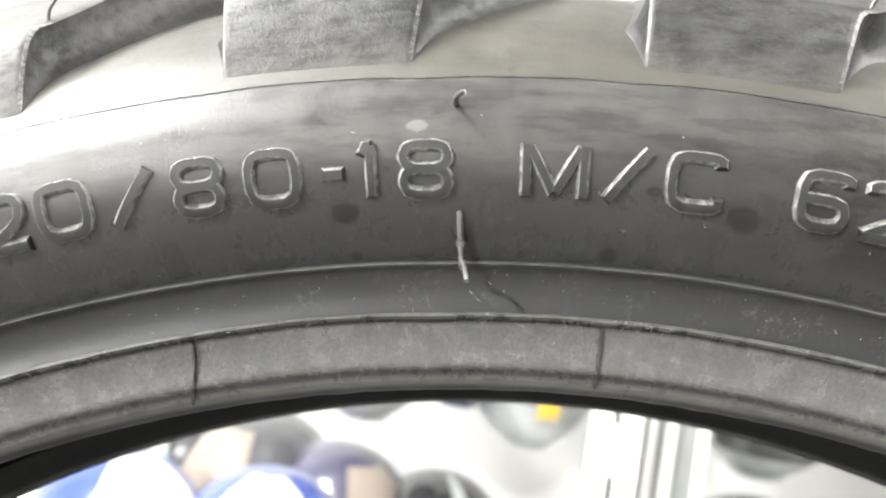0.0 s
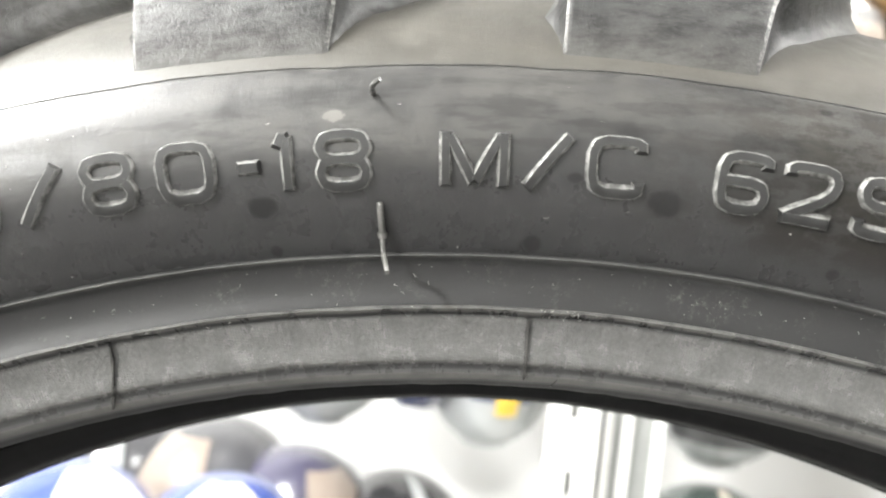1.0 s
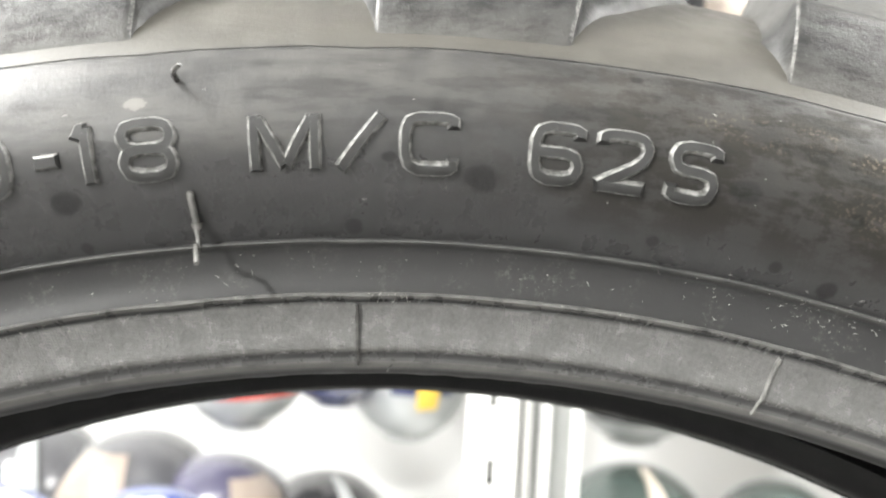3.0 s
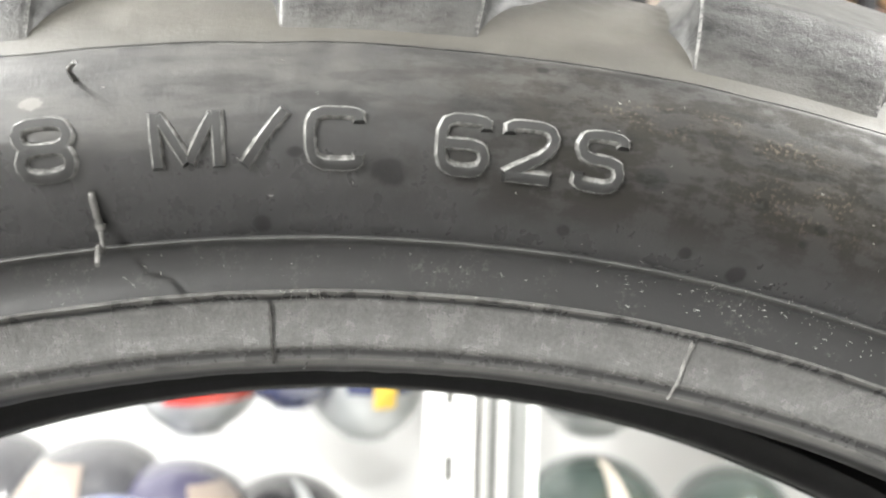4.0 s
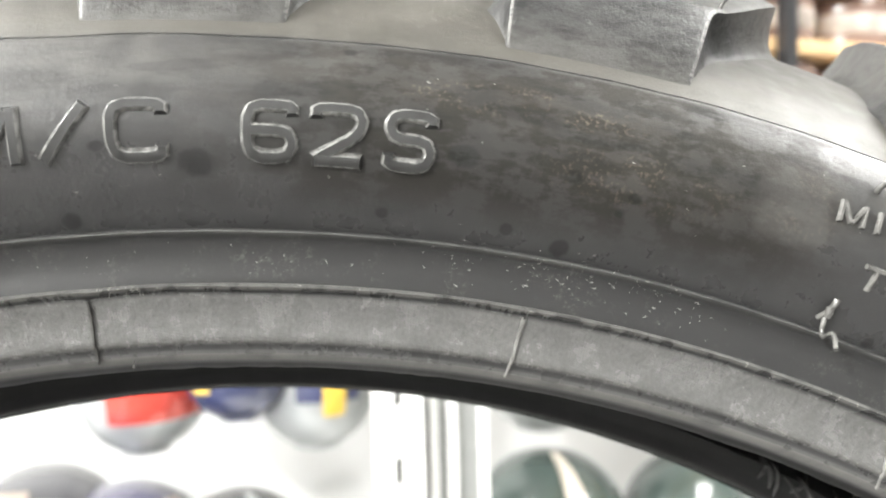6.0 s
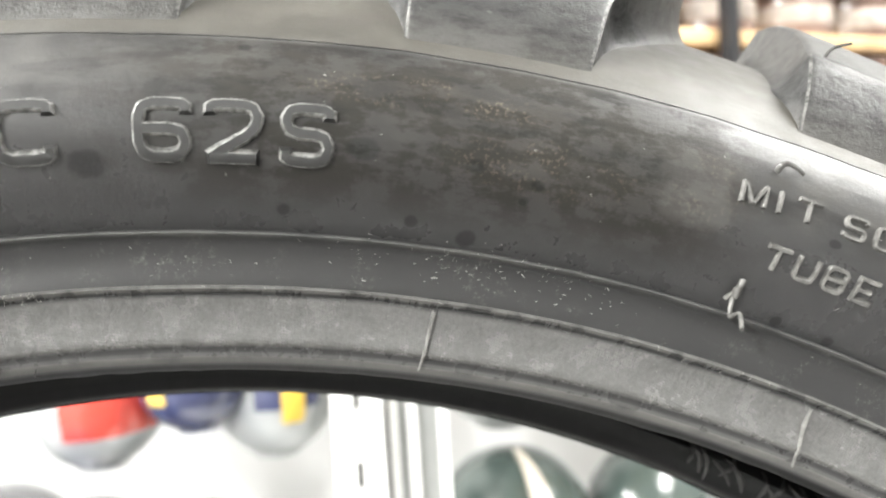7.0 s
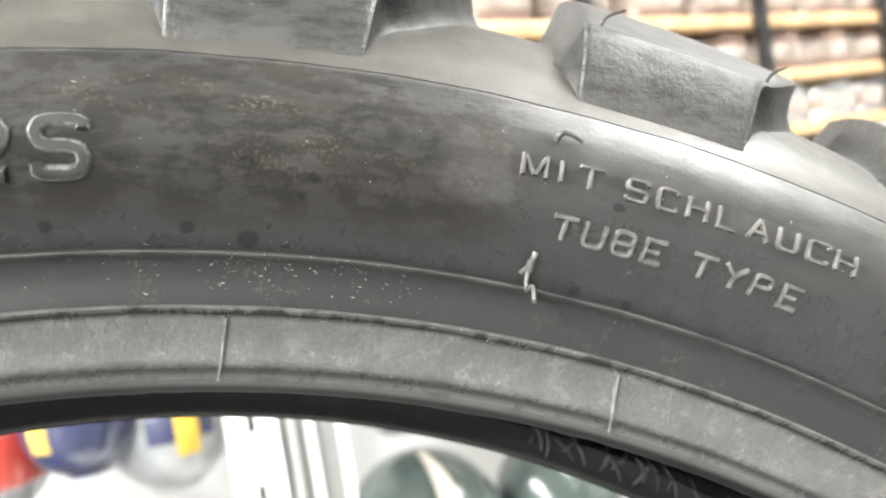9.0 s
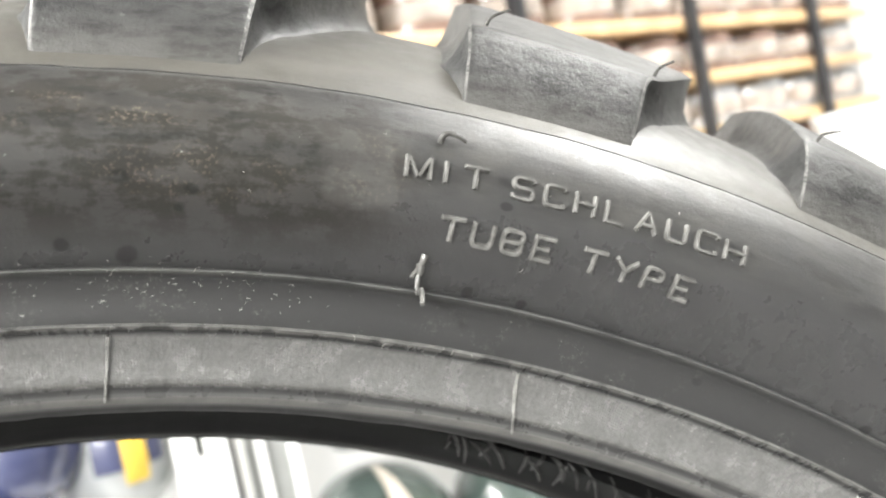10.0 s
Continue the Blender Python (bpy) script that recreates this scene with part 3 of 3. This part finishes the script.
def letter(char, a0, a1, r0, r1, half, lift, material=None):
    """Raised strokes with sloping flanks, bent to the wall."""
    bm = bmesh.new()
    mid = (r0 + r1) / 2
    arc = mid * radians(1)
    for stroke, path in enumerate(GLYPHS[char].split("|")):
        up = lift * (1 + 0.012 * stroke)
        spots = [[float(v) for v in (p.split(",") if "," in p else p)] for p in path.split()]
        pts = [Vector((a0 * arc + half + (u / 4) * ((a1 - a0) * arc - 2 * half), r0 + half + (v / 6) * (r1 - r0 - 2 * half))) for u, v in spots]
        closed = (pts[0] - pts[-1]).length < 1e-7
        if closed:
            pts.pop()
        if char in "0268SCUBP":        # rounded corners
            soft = [] if closed else [pts[0]]
            for i in range(len(pts)):
                if not closed and i in (0, len(pts) - 1):
                    continue
                a, p, b = pts[i - 1], pts[i], pts[(i + 1) % len(pts)]
                cut_a, cut_b = min(0.42, 1.9 * half / (a - p).length), min(0.42, 1.9 * half / (b - p).length)
                u, v = p.lerp(a, cut_a), p.lerp(b, cut_b)
                soft += [u, u * 0.36 + p * 0.40 + v * 0.24, u * 0.24 + p * 0.40 + v * 0.36, v]
            pts = soft + ([] if closed else [pts[-1]])
        fine = []
        n = len(pts)
        for i in range(n if closed else n - 1):
            a, b = pts[i], pts[(i + 1) % n]
            cuts = max(1, int((b - a).length / 0.0009))
            fine += [a.lerp(b, k / cuts) for k in range(cuts)]
        if not closed:
            fine.append(pts[-1])
        n = len(fine)
        rows = []
        for i, p in enumerate(fine):
            before = fine[i - 1] if i or closed else None
            after = fine[(i + 1) % n] if i < n - 1 or closed else None
            d0 = (p - before).normalized() if before is not None else None
            d1 = (after - p).normalized() if after is not None else None
            d0, d1 = d0 or d1, d1 or d0
            way = (d0 + d1).normalized()
            side = Vector((-way.y, way.x)) / max(0.8, way.dot(d1))
            ext = Vector((0, 0))
            if not closed and i == 0:
                ext = -way * (half * 0.45)
            if not closed and i == n - 1:
                ext = way * (half * 0.45)
            row = []
            for off, high, pull in CROSS:
                q = p + side * (off * half) + ext * pull
                row.append(bm.verts.new(on_wall(q.x / arc, q.y, high * up - (0.0002 if high == 0 else 0))))
            rows.append(row)
        for i in range(n if closed else n - 1):
            a, b = rows[i], rows[(i + 1) % n]
            for k in range(len(a) - 1):
                face = bm.faces.new((a[k], a[k + 1], b[k + 1], b[k]))
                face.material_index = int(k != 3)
        if not closed:
            bm.faces.new(rows[0])
            bm.faces.new(rows[-1][::-1])
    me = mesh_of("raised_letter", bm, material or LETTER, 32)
    me.materials.append(material or EDGE_GLINT)
    part("raised_letter", me, None, tyre)


BIG = "1 -16.4 -15.8;2 -14.6 -13.05;0 -12.72 -11.02;/ -10.42 -9.0;8 -8.42 -6.84;0 -6.16 -4.44;1 -2.62 -1.86;8 -1.36 0.28;M 2.42 4.44;/ 4.94 6.38;C 6.84 8.54;6 10.72 12.3;2 12.72 14.34;S 14.92 16.44"
for item in BIG.split(";"):
    char, a0, a1 = item.split()
    letter(char, float(a0) - .12, float(a1) + .03, .2521, .2602, .00094, .0009)
letter("-", -3.95, -2.95, .2547, .2570, .0010, .0009)
UPPER = "M 29.08 29.98;I 30.0 30.80;T 30.93 31.82;S 32.55 33.36;C 33.62 34.42;H 34.68 35.46;L 35.74 36.5;A 36.84 37.66;U 37.92 38.72;C 39.0 39.86;H 40.06 40.9"
for item in UPPER.split(";"):
    char, a0, a1 = item.split()
    letter(char, float(a0), float(a1), .2577, .2613, .00034, .0008, SCRIPT)
LOWER = "T 30.45 31.36;U 31.55 32.36;B 32.56 33.38;E 33.66 34.46;T 35.36 36.3;Y 36.52 37.42;P 37.62 38.38;E 38.72 39.48"
for item in LOWER.split(";"):
    char, a0, a1 = item.split()
    letter(char, float(a0), float(a1), .2509, .2541, .00034, .0008, SCRIPT)

# ---- moulding hairs, seams and flash ----


def bent(points, r0, r1, label="thin moulding hair of rubber", cuts=5):
    pts = [Vector(p) for p in points]
    smooth = []
    for i in range(len(pts) - 1):
        p0, p1, p2, p3 = pts[max(i - 1, 0)], pts[i], pts[i + 1], pts[min(i + 2, len(pts) - 1)]
        for k in range(cuts):
            t = k / cuts
            smooth.append(0.5 * (2 * p1 + (p2 - p0) * t + (2 * p0 - 5 * p1 + 4 * p2 - p3) * t * t + (3 * p1 - p0 - 3 * p2 + p3) * t ** 3))
    smooth.append(pts[-1])
    n = len(smooth) - 1
    part("rubber_hair", tube(smooth, [r0 + (r1 - r0) * i / n for i in range(n + 1)]), SCRIPT if "spike" in label else HAIR, tyre, label, sharp=60)


bent([on_wall(.36, .2653, -.0003), on_wall(.34, .2650, .0015), on_wall(.42, .2647, .0030), on_wall(.62, .2647, .0040)], .00044, .00034, "short curled moulding hair")
bent([on_wall(30.16, .2641, -.0003), on_wall(30.18, .2645, .0008), on_wall(30.34, .2649, .0012), on_wall(30.60, .2647, .0013), on_wall(30.92, .2643, .0009)], .00050, .0003, "short curled moulding hair")
bent([on_wall(.46, .2478, .0006), on_wall(.50, .2462, .0032), polar(.58, .2434, -.0080), polar(.72, .2402, -.0114)], .00040, .00034, "long moulding spike")
bent([on_wall(30.24, .2474, .0006), on_wall(30.26, .2462, .0030), polar(30.2, .2434, -.0076), polar(30.12, .2406, -.0100)], .00040, .00034, "long moulding spike")
# the thick root of each spike, with a collar at its lower end
bent([on_wall(.46, .2508, .0001), on_wall(.46, .2505, .0005), on_wall(.47, .2490, .0006), on_wall(.48, .2478, .0007)], .00052, .00050, "thick root of a moulding spike")
bent([on_wall(.49, .2480, .0006), on_wall(.49, .24775, .0008), on_wall(.49, .2475, .0010)], .00088, .00066, "collar of a moulding spike", 2)
bent([on_wall(30.30, .2492, .0002), on_wall(30.26, .2488, .0007), on_wall(30.20, .2479, .0007), on_wall(30.06, .2469, .0005)], .00056, .00040, "torn root of a moulding spike")
bent([on_wall(30.22, .2484, .0006), on_wall(30.24, .2480, .0011), on_wall(30.25, .2476, .0013)], .00072, .00050, "collar of a moulding spike", 2)
bent([polar(6.62, .22845, .0128), polar(6.55, .2283, .0118), polar(6.72, .2290, .0098)], .00010, .00007)


def wall_rib(deg0, deg1, r0, r1, half, lift, name="mould_seam", material=None):
    bm = bmesh.new()
    cuts = 14
    rows = []
    for k in range(cuts + 1):
        t = k / cuts
        d, r = deg0 + (deg1 - deg0) * t, r0 + (r1 - r0) * t
        w = half / (r * radians(1)) * (0.7 + 0.5 * noise.noise(Vector((d * 3, t * 4, 0))))
        rows.append([bm.verts.new(on_wall(d - w, r, -.0002)), bm.verts.new(on_wall(d - w * .5, r, lift)), bm.verts.new(on_wall(d + w * .5, r, lift)), bm.verts.new(on_wall(d + w, r, -.0002))])
    for a, b in zip(rows, rows[1:]):
        for k in range(3):
            bm.faces.new((a[k], a[k + 1], b[k + 1], b[k]))
    part(name, bm, material or HAIR, tyre, sharp=50)


for d0, d1 in ((-9.25, -9.9), (5.46, 5.48), (20.4, 20.25), (34.72, 35.3), (49.4, 49.6), (-23.9, -24.2)):
    # seams past 10 degrees get the paler tone
    pale = SEAM if d0 > 10 else HAIR
    wall_rib(d0, (d0 + d1) / 2, .2372, .2318, .00042, .0006, material=pale)
    wall_rib((d0 + d1) / 2, d1, .2318, .2292, .00038, .0005, material=pale)
for a in STARTS[:7]:
    for off, lean in ((0.75, 1.0), (6.6, 0.8)):
        bent([polar(a + off, .2890, -.0040), polar(a + off + .15, .2912, -.0046), polar(a + off + .7 * lean, .2930, -.0052)], .00033, .0002)

# thin flash left on the far bead, seen through the opening
rng = random.Random(11)
FAR_R, FAR_Y = (.2300, .2325, .2350, .2400, .2450), (.0205, .0218, .0230, .0190, .0120)
for k in range(36):
    a = 36.0 + 24 * k / 36 + rng.uniform(-.3, .3)
    lean = rng.uniform(-1.5, .5)
    r0 = rng.uniform(.2303, .2325)
    length = rng.uniform(.0030, .0075)
    wide = rng.uniform(.00026, .00055)
    pts = []
    for t in (0, .3, .55, .8, 1):
        r = r0 + length * t
        pts.append(polar(a + lean * t + .25 * math.sin(3 * t), r, 2 * YC - float(np.interp(r, FAR_R, FAR_Y)) - .0002))
    part("flash_rib", tube(pts, [wide * .4, wide, wide * 1.1, wide * .9, wide * .3], 6), FLASH, tyre, sharp=60)

# pale lint and rubber crumbs caught on the wall
bm = bmesh.new()
for k in range(90, 330):
    if k < 170:
        a, r = rng.gauss(22.5, 2.6), min(.2468, max(.2386, rng.gauss(.2440, .0012)))
    elif k < 230:
        a, r = rng.uniform(-12, 30), min(.2440, max(.2386, rng.gauss(.2418, .0014)))
    elif k < 285:
        a, r = rng.choice((rng.gauss(6.4, .7), rng.uniform(-14, 40))), rng.gauss(.2377, .0003)
    else:
        a, r = rng.uniform(-14, 42), rng.uniform(.246, .268)
    turn, long = rng.uniform(-.7, .7) + (1.5 if rng.random() < .15 else 0), rng.choice((.00010, .00018, .0003, .0006)) * rng.uniform(.7, 1.3)
    bow = rng.uniform(-.3, .3) * long
    pts = []
    for t in (-.5, -.17, .17, .5):
        u, v = long * t * math.cos(turn) - bow * t * t * math.sin(turn), long * t * math.sin(turn) + bow * 4 * t * t * math.cos(turn)
        pts.append(on_wall(a + u / .00445, r + v, .00006))
    thick = rng.uniform(.00003, .00006)
    tube(pts, [thick * .6, thick, thick, thick * .6], 4, bm)
tagged(part("lint", bm, LINT, tyre, "pale lint and rubber crumbs", sharp=60), "pale lint and rubber crumbs", kind="stuff")

# ---- helmets on the shelves ----


def helmet_mesh(part_name):
    """Open-face helmet about 0.26 high, its base at z = 0, looking along -y."""
    bm = bmesh.new()
    us, vs = 40, 26
    def shell(u, v, grow=0.0):
        # u round, v from the crown (0) to the neck (1)
        a = v * math.pi * 0.90
        r = math.sin(a) ** 0.9 * 0.125 if a > 0 else 0.0
        z = 0.124 + 0.130 * math.cos(a)
        return Vector(((r + grow) * math.cos(u) * 0.94, (r + grow) * math.sin(u) * 1.1, z + grow * math.cos(a)))
    if part_name == "shell":
        grid = [[bm.verts.new(shell(2 * math.pi * k / us, max(v, 0.004) / vs)) for k in range(us)] for v in range(vs + 1)]
        for i in range(vs):
            for k in range(us):
                bm.faces.new((grid[i][k], grid[i][(k + 1) % us], grid[i + 1][(k + 1) % us], grid[i + 1][k]))
        bm.faces.new(grid[-1])
        bm.faces.new(grid[0][::-1])
    elif part_name in ("visor", "stripe", "band", "crest", "flash", "blaze", "crown"):
        # the crown span is a patch for glare painted on the shell
        spans = {"visor": (1.15, 2.0, 0.50, 0.78, 0.004), "stripe": (0.0, 2 * math.pi, 0.56, 0.66, 0.002), "band": (-0.5, 0.5, 0.18, 0.62, 0.0025), "crest": (-0.14, 0.14, 0.03, 0.60, 0.006), "flash": (-0.35, 1.15, 0.48, 0.71, 0.003), "blaze": (-0.10, 0.24, 0.45, 0.69, 0.003), "crown": (-0.75, 0.75, 0.05, 0.36, 0.003)}
        u0, u1, v0, v1, grow = spans[part_name]
        if part_name == "visor":
            u0, u1 = -math.pi / 2 - 0.95, -math.pi / 2 + 0.95
        elif part_name in ("band", "crest", "flash", "blaze", "crown"):
            u0, u1 = u0 - math.pi / 2, u1 - math.pi / 2
        n, m = 18, 10
        outer = [[bm.verts.new(shell(u0 + (u1 - u0) * k / n, v0 + (v1 - v0) * i / m, grow)) for k in range(n + 1)] for i in range(m + 1)]
        inner = [[bm.verts.new(shell(u0 + (u1 - u0) * k / n, v0 + (v1 - v0) * i / m, -0.002)) for k in range(n + 1)] for i in range(m + 1)]
        for g in (outer, inner):
            for i in range(m):
                for k in range(n):
                    bm.faces.new((g[i][k], g[i][k + 1], g[i + 1][k + 1], g[i + 1][k]))
        rim = lambda g: g[0] + [g[i][n] for i in range(1, m)] + g[m][::-1] + [g[i][0] for i in range(m - 1, 0, -1)]
        a, b = rim(outer), rim(inner)
        for k in range(len(a)):
            bm.faces.new((a[k], a[(k + 1) % len(a)], b[(k + 1) % len(a)], b[k]))
    elif part_name == "trim":
        ring = [shell(2 * math.pi * k / 40, 1.0) for k in range(41)]
        tube(ring, [0.006] * 41, bm=bm)
    return bm


def helmet(label, at, size, colors):
    ob = thing("helmet", label, "helmet", at, group="helmets on display")
    ob.scale = (size, size, size)
    for name, material in colors.items():
        part(name, helmet_mesh(name), material, ob, "rubber edge trim" if name == "trim" else "", sharp=40)
    return ob


SHELF = 0.64
LOW = [
    ("dark green open-face helmet with a pale crest on a white shelf", 0.372, 1.32, 0.905, 6, dict(shell=GREEN, crest=PAPER, visor=BLACK, trim=BLACK)),
    ("dark green helmet with a pale blaze on a white shelf", 0.615, 1.38, 0.868, -40, dict(shell=GREEN, blaze=PAPER, trim=BLACK)),
    ("glossy black helmet on a white shelf", -0.088, 1.34, 0.872, 25, dict(shell=GLOSSBLACK, visor=BLACK, crest=GREY, trim=BLACK)),
    ("dark purple helmet with a tan band on a white shelf", -0.245, 1.36, 0.889, 40, dict(shell=PURPLE, band=TAN, visor=BLACK, trim=BLACK)),
    # on both blue helmets the white crown is glare put into the paint
    ("glossy blue helmet with painted white crown glare on a white shelf", -0.300, 1.12, 0.910, 10, dict(shell=BLUE, crown=WHITE, stripe=NAVY, trim=BLACK)),
    ("smoke grey and tan helmet on a white shelf", -0.385, 1.40, 0.912, -20, dict(shell=SMOKE, band=TAN, visor=BLACK, trim=BLACK)),
    ("glossy smoke grey helmet on a white shelf", -0.560, 1.45, 0.915, 15, dict(shell=SMOKE, crest=GREY, visor=BLACK, trim=BLACK)),
    ("glossy blue helmet with painted crown glare turned aside, on white shelf", -0.500, 1.13, 0.905, 42, dict(shell=BLUE, crown=WHITE, stripe=NAVY, visor=NAVY, trim=BLACK)),
]
for label, x, y, top, turn, colors in LOW:
    helmet(label, pose(x, y, SHELF, 0, 0, turn), (top - SHELF) / 0.255, colors)
HIGH = [
    ("red and grey helmet hanging on a wall hook", -0.214, 1.32, 0.952, 0, 0.82, dict(shell=GREY, flash=RED, trim=GREY)),
    ("navy helmet with yellow stripe hanging on a wall hook", -0.075, 1.25, 1.004, -38, 0.62, dict(shell=NAVY, blaze=YELLOW, trim=NAVY)),
    ("grey and navy helmet with yellow stripe hanging on a wall hook", 0.026, 1.32, 0.944, 10, 0.78, dict(shell=GREY, blaze=YELLOW, band=NAVY, trim=GREY)),
    ("pale grey helmet hanging on a wall hook", 0.372, 1.36, 0.940, 0, 0.95, dict(shell=GREY, visor=BLACK, band=WHITE, trim=GREY)),
]
for label, x, y, low, turn, size, colors in HIGH:
    helmet(label, pose(x, y, low, 0, 0, turn), size, colors)
    hook = thing("wall_hook", "white steel hook that carries a helmet", "hook", pose(x, Y1, low + 0.20 * size), group="wall hooks")
    part("plate", box(-0.02, -0.006, -0.03, 0.02, 0, 0.03, 0.002), STEEL, hook)
    part("arm", tube([(0, -0.004, 0), (0, y - Y1, 0), (0, y - Y1 - 0.02, 0.02)], [0.006, 0.006, 0.005]), STEEL, hook)

shelf = thing("wall_shelf", "white painted shelf board under the helmets", "shelf", pose(0, 0, 0))
part("board", box(-0.95, 0.97, SHELF - 0.03, 0.84, Y1, SHELF, 0.003), STEEL, shelf)
for x in (-0.8, -0.1, 0.7):
    part("bracket", box(x - 0.012, 1.1, SHELF - 0.12, x + 0.012, Y1, SHELF - 0.03, 0.002), STEEL, shelf)

# unseen support, dark to keep floor bounce off the bead's underside
bench = thing("display_bench", "unseen dark low bench added under the leaning tyre", "bench", pose(0, 0, 0))
part("top", box(-0.5, -0.02, BENCH - 0.04, 0.5, 0.42, BENCH, 0.004), BLACK, bench)
for x in (-0.45, 0.45):
    for y in (0.03, 0.37):
        part("leg", box(x - 0.025, y - 0.025, 0, x + 0.025, y + 0.025, BENCH - 0.04, 0.003), BLACK, bench)

# slotted white upright with a grey one beside it
post = thing("slotted_upright", "white slotted steel upright of the shop shelving", "shelf upright", pose(0.1205, 1.04, 0))
bm = bmesh.new()
zs = [0.0] + [v for k in range(28) for v in (0.004 + 0.095 * k, 0.040 + 0.095 * k)] + [CEIL]
box(-0.029, 0, 0, -0.005, 0.018, CEIL, bm=bm)
box(0.005, 0, 0, 0.029, 0.018, CEIL, bm=bm)
for a, b in zip(zs[0::2], zs[1::2]):
    box(-0.005, 0.0004, a, 0.005, 0.0176, b, bm=bm)
part("face", bm, STEEL, post)
# near-black sheet that puts the hollow's shade behind the slots
part("back_web", box(-0.029, 0.0185, 0, 0.029, 0.030, CEIL), DARK, post, "dark web painted for the shade behind the slots")
side = thing("shelf_post", "grey steel post with pale flanges beside the upright", "shelf post", pose(0.194, 1.07, 0))
part("web", box(-0.040, 0.012, 0, 0.040, 0.03, CEIL), GREYSTEEL, side)
for x in (-0.028, -0.004, 0.034):
    part("flange", box(x - 0.005, 0.0, 0, x + 0.005, 0.0115, CEIL, 0.001), STEEL, side)

# ---- wooden rack of tins ----
rack_at = pose(1.066, 1.35, 0, 0, 0, 21)
rack = thing("wooden_rack", "varnished pine rack with black uprights full of tins", "rack", rack_at)
LEVELS = (1.205, 1.305, 1.405, 1.505, 1.605, 1.705)
for z in LEVELS:
    part("board", box(-0.80, 0.0, z - 0.022, 0.78, 0.165, z, 0.003), WOOD, rack)
for x in (0.05, 0.50):
    part("upright", box(x - 0.012, -0.020, 0, x + 0.012, -0.001, CEIL, 0.002), BLACK, rack, "black steel upright")
for x in (-0.40, -0.79):
    part("hanger", box(x - 0.012, -0.020, 1.17, x + 0.012, -0.001, CEIL, 0.002), BLACK, rack, "black steel hanger from the ceiling")
part("plinth", box(-0.20, 0.01, 0, 0.78, 0.12, 0.08), WOOD, rack)


def tin(label, at, body, cap):
    ob = thing("tin", label, "tin", at, group="tins on the rack")
    part("body", lathe([(0, 0), (0.075, 0), (0.078, 0.002), (0.078, 0.060), (0.075, 0.062), (0, 0.062)], 32), body, ob)
    part("lid", lathe([(0, 0.0625), (0.073, 0.0625), (0.075, 0.065), (0.073, 0.071), (0, 0.071)], 32), cap, ob)
    part("paper_label", lathe([(0.0783, 0.018), (0.0788, 0.019), (0.0788, 0.047), (0.0783, 0.048)], 32), LABEL, ob, "faded paper label")
    return ob


rng = random.Random(5)
first = {}
for row, z in enumerate(LEVELS[:-1]):
    for k in range(9):
        silver = row == 1 or rng.random() < 0.2
        at = rack_at @ pose(-0.695 + k * 0.174 + rng.uniform(-.004, .004), 0.081 + rng.uniform(0, .004), z, 0, 0, rng.uniform(0, 360))
        key = "silver" if silver else "brown"
        if key not in first:
            first[key] = tin("silver tin with a faded label on a pine board" if silver else "glossy brown tin with a faded label on a pine board", at, SILVER if silver else BROWN, SILVER if silver else BROWN)
        else:
            copy_thing(first[key], at)

counter = thing("counter", "white counter with a plain top beside the rack", "counter", pose(1.35, 1.12, 0))
part("body", box(-0.28, -0.14, 0, 0.28, 0.14, 0.95, 0.004), STEEL, counter)
part("top", box(-0.29, -0.15, 0.951, 0.29, 0.15, 0.98, 0.004), GREYSTEEL, counter)
tub = thing("plastic_tub", "white round plastic tub with a dark slot on a counter", "tub", pose(1.30, 1.10, 0.98))
part("body", lathe([(0, 0), (0.115, 0), (0.125, 0.01), (0.14, 0.285), (0.146, 0.290), (0.146, 0.305), (0.135, 0.305), (0.118, 0.02), (0, 0.015)], 48), STEEL, tub)
part("grip_slot", box(-0.012, -0.1475, 0.268, 0.035, -0.1385, 0.280, 0.002), BLACK, tub, "dark grip slot")
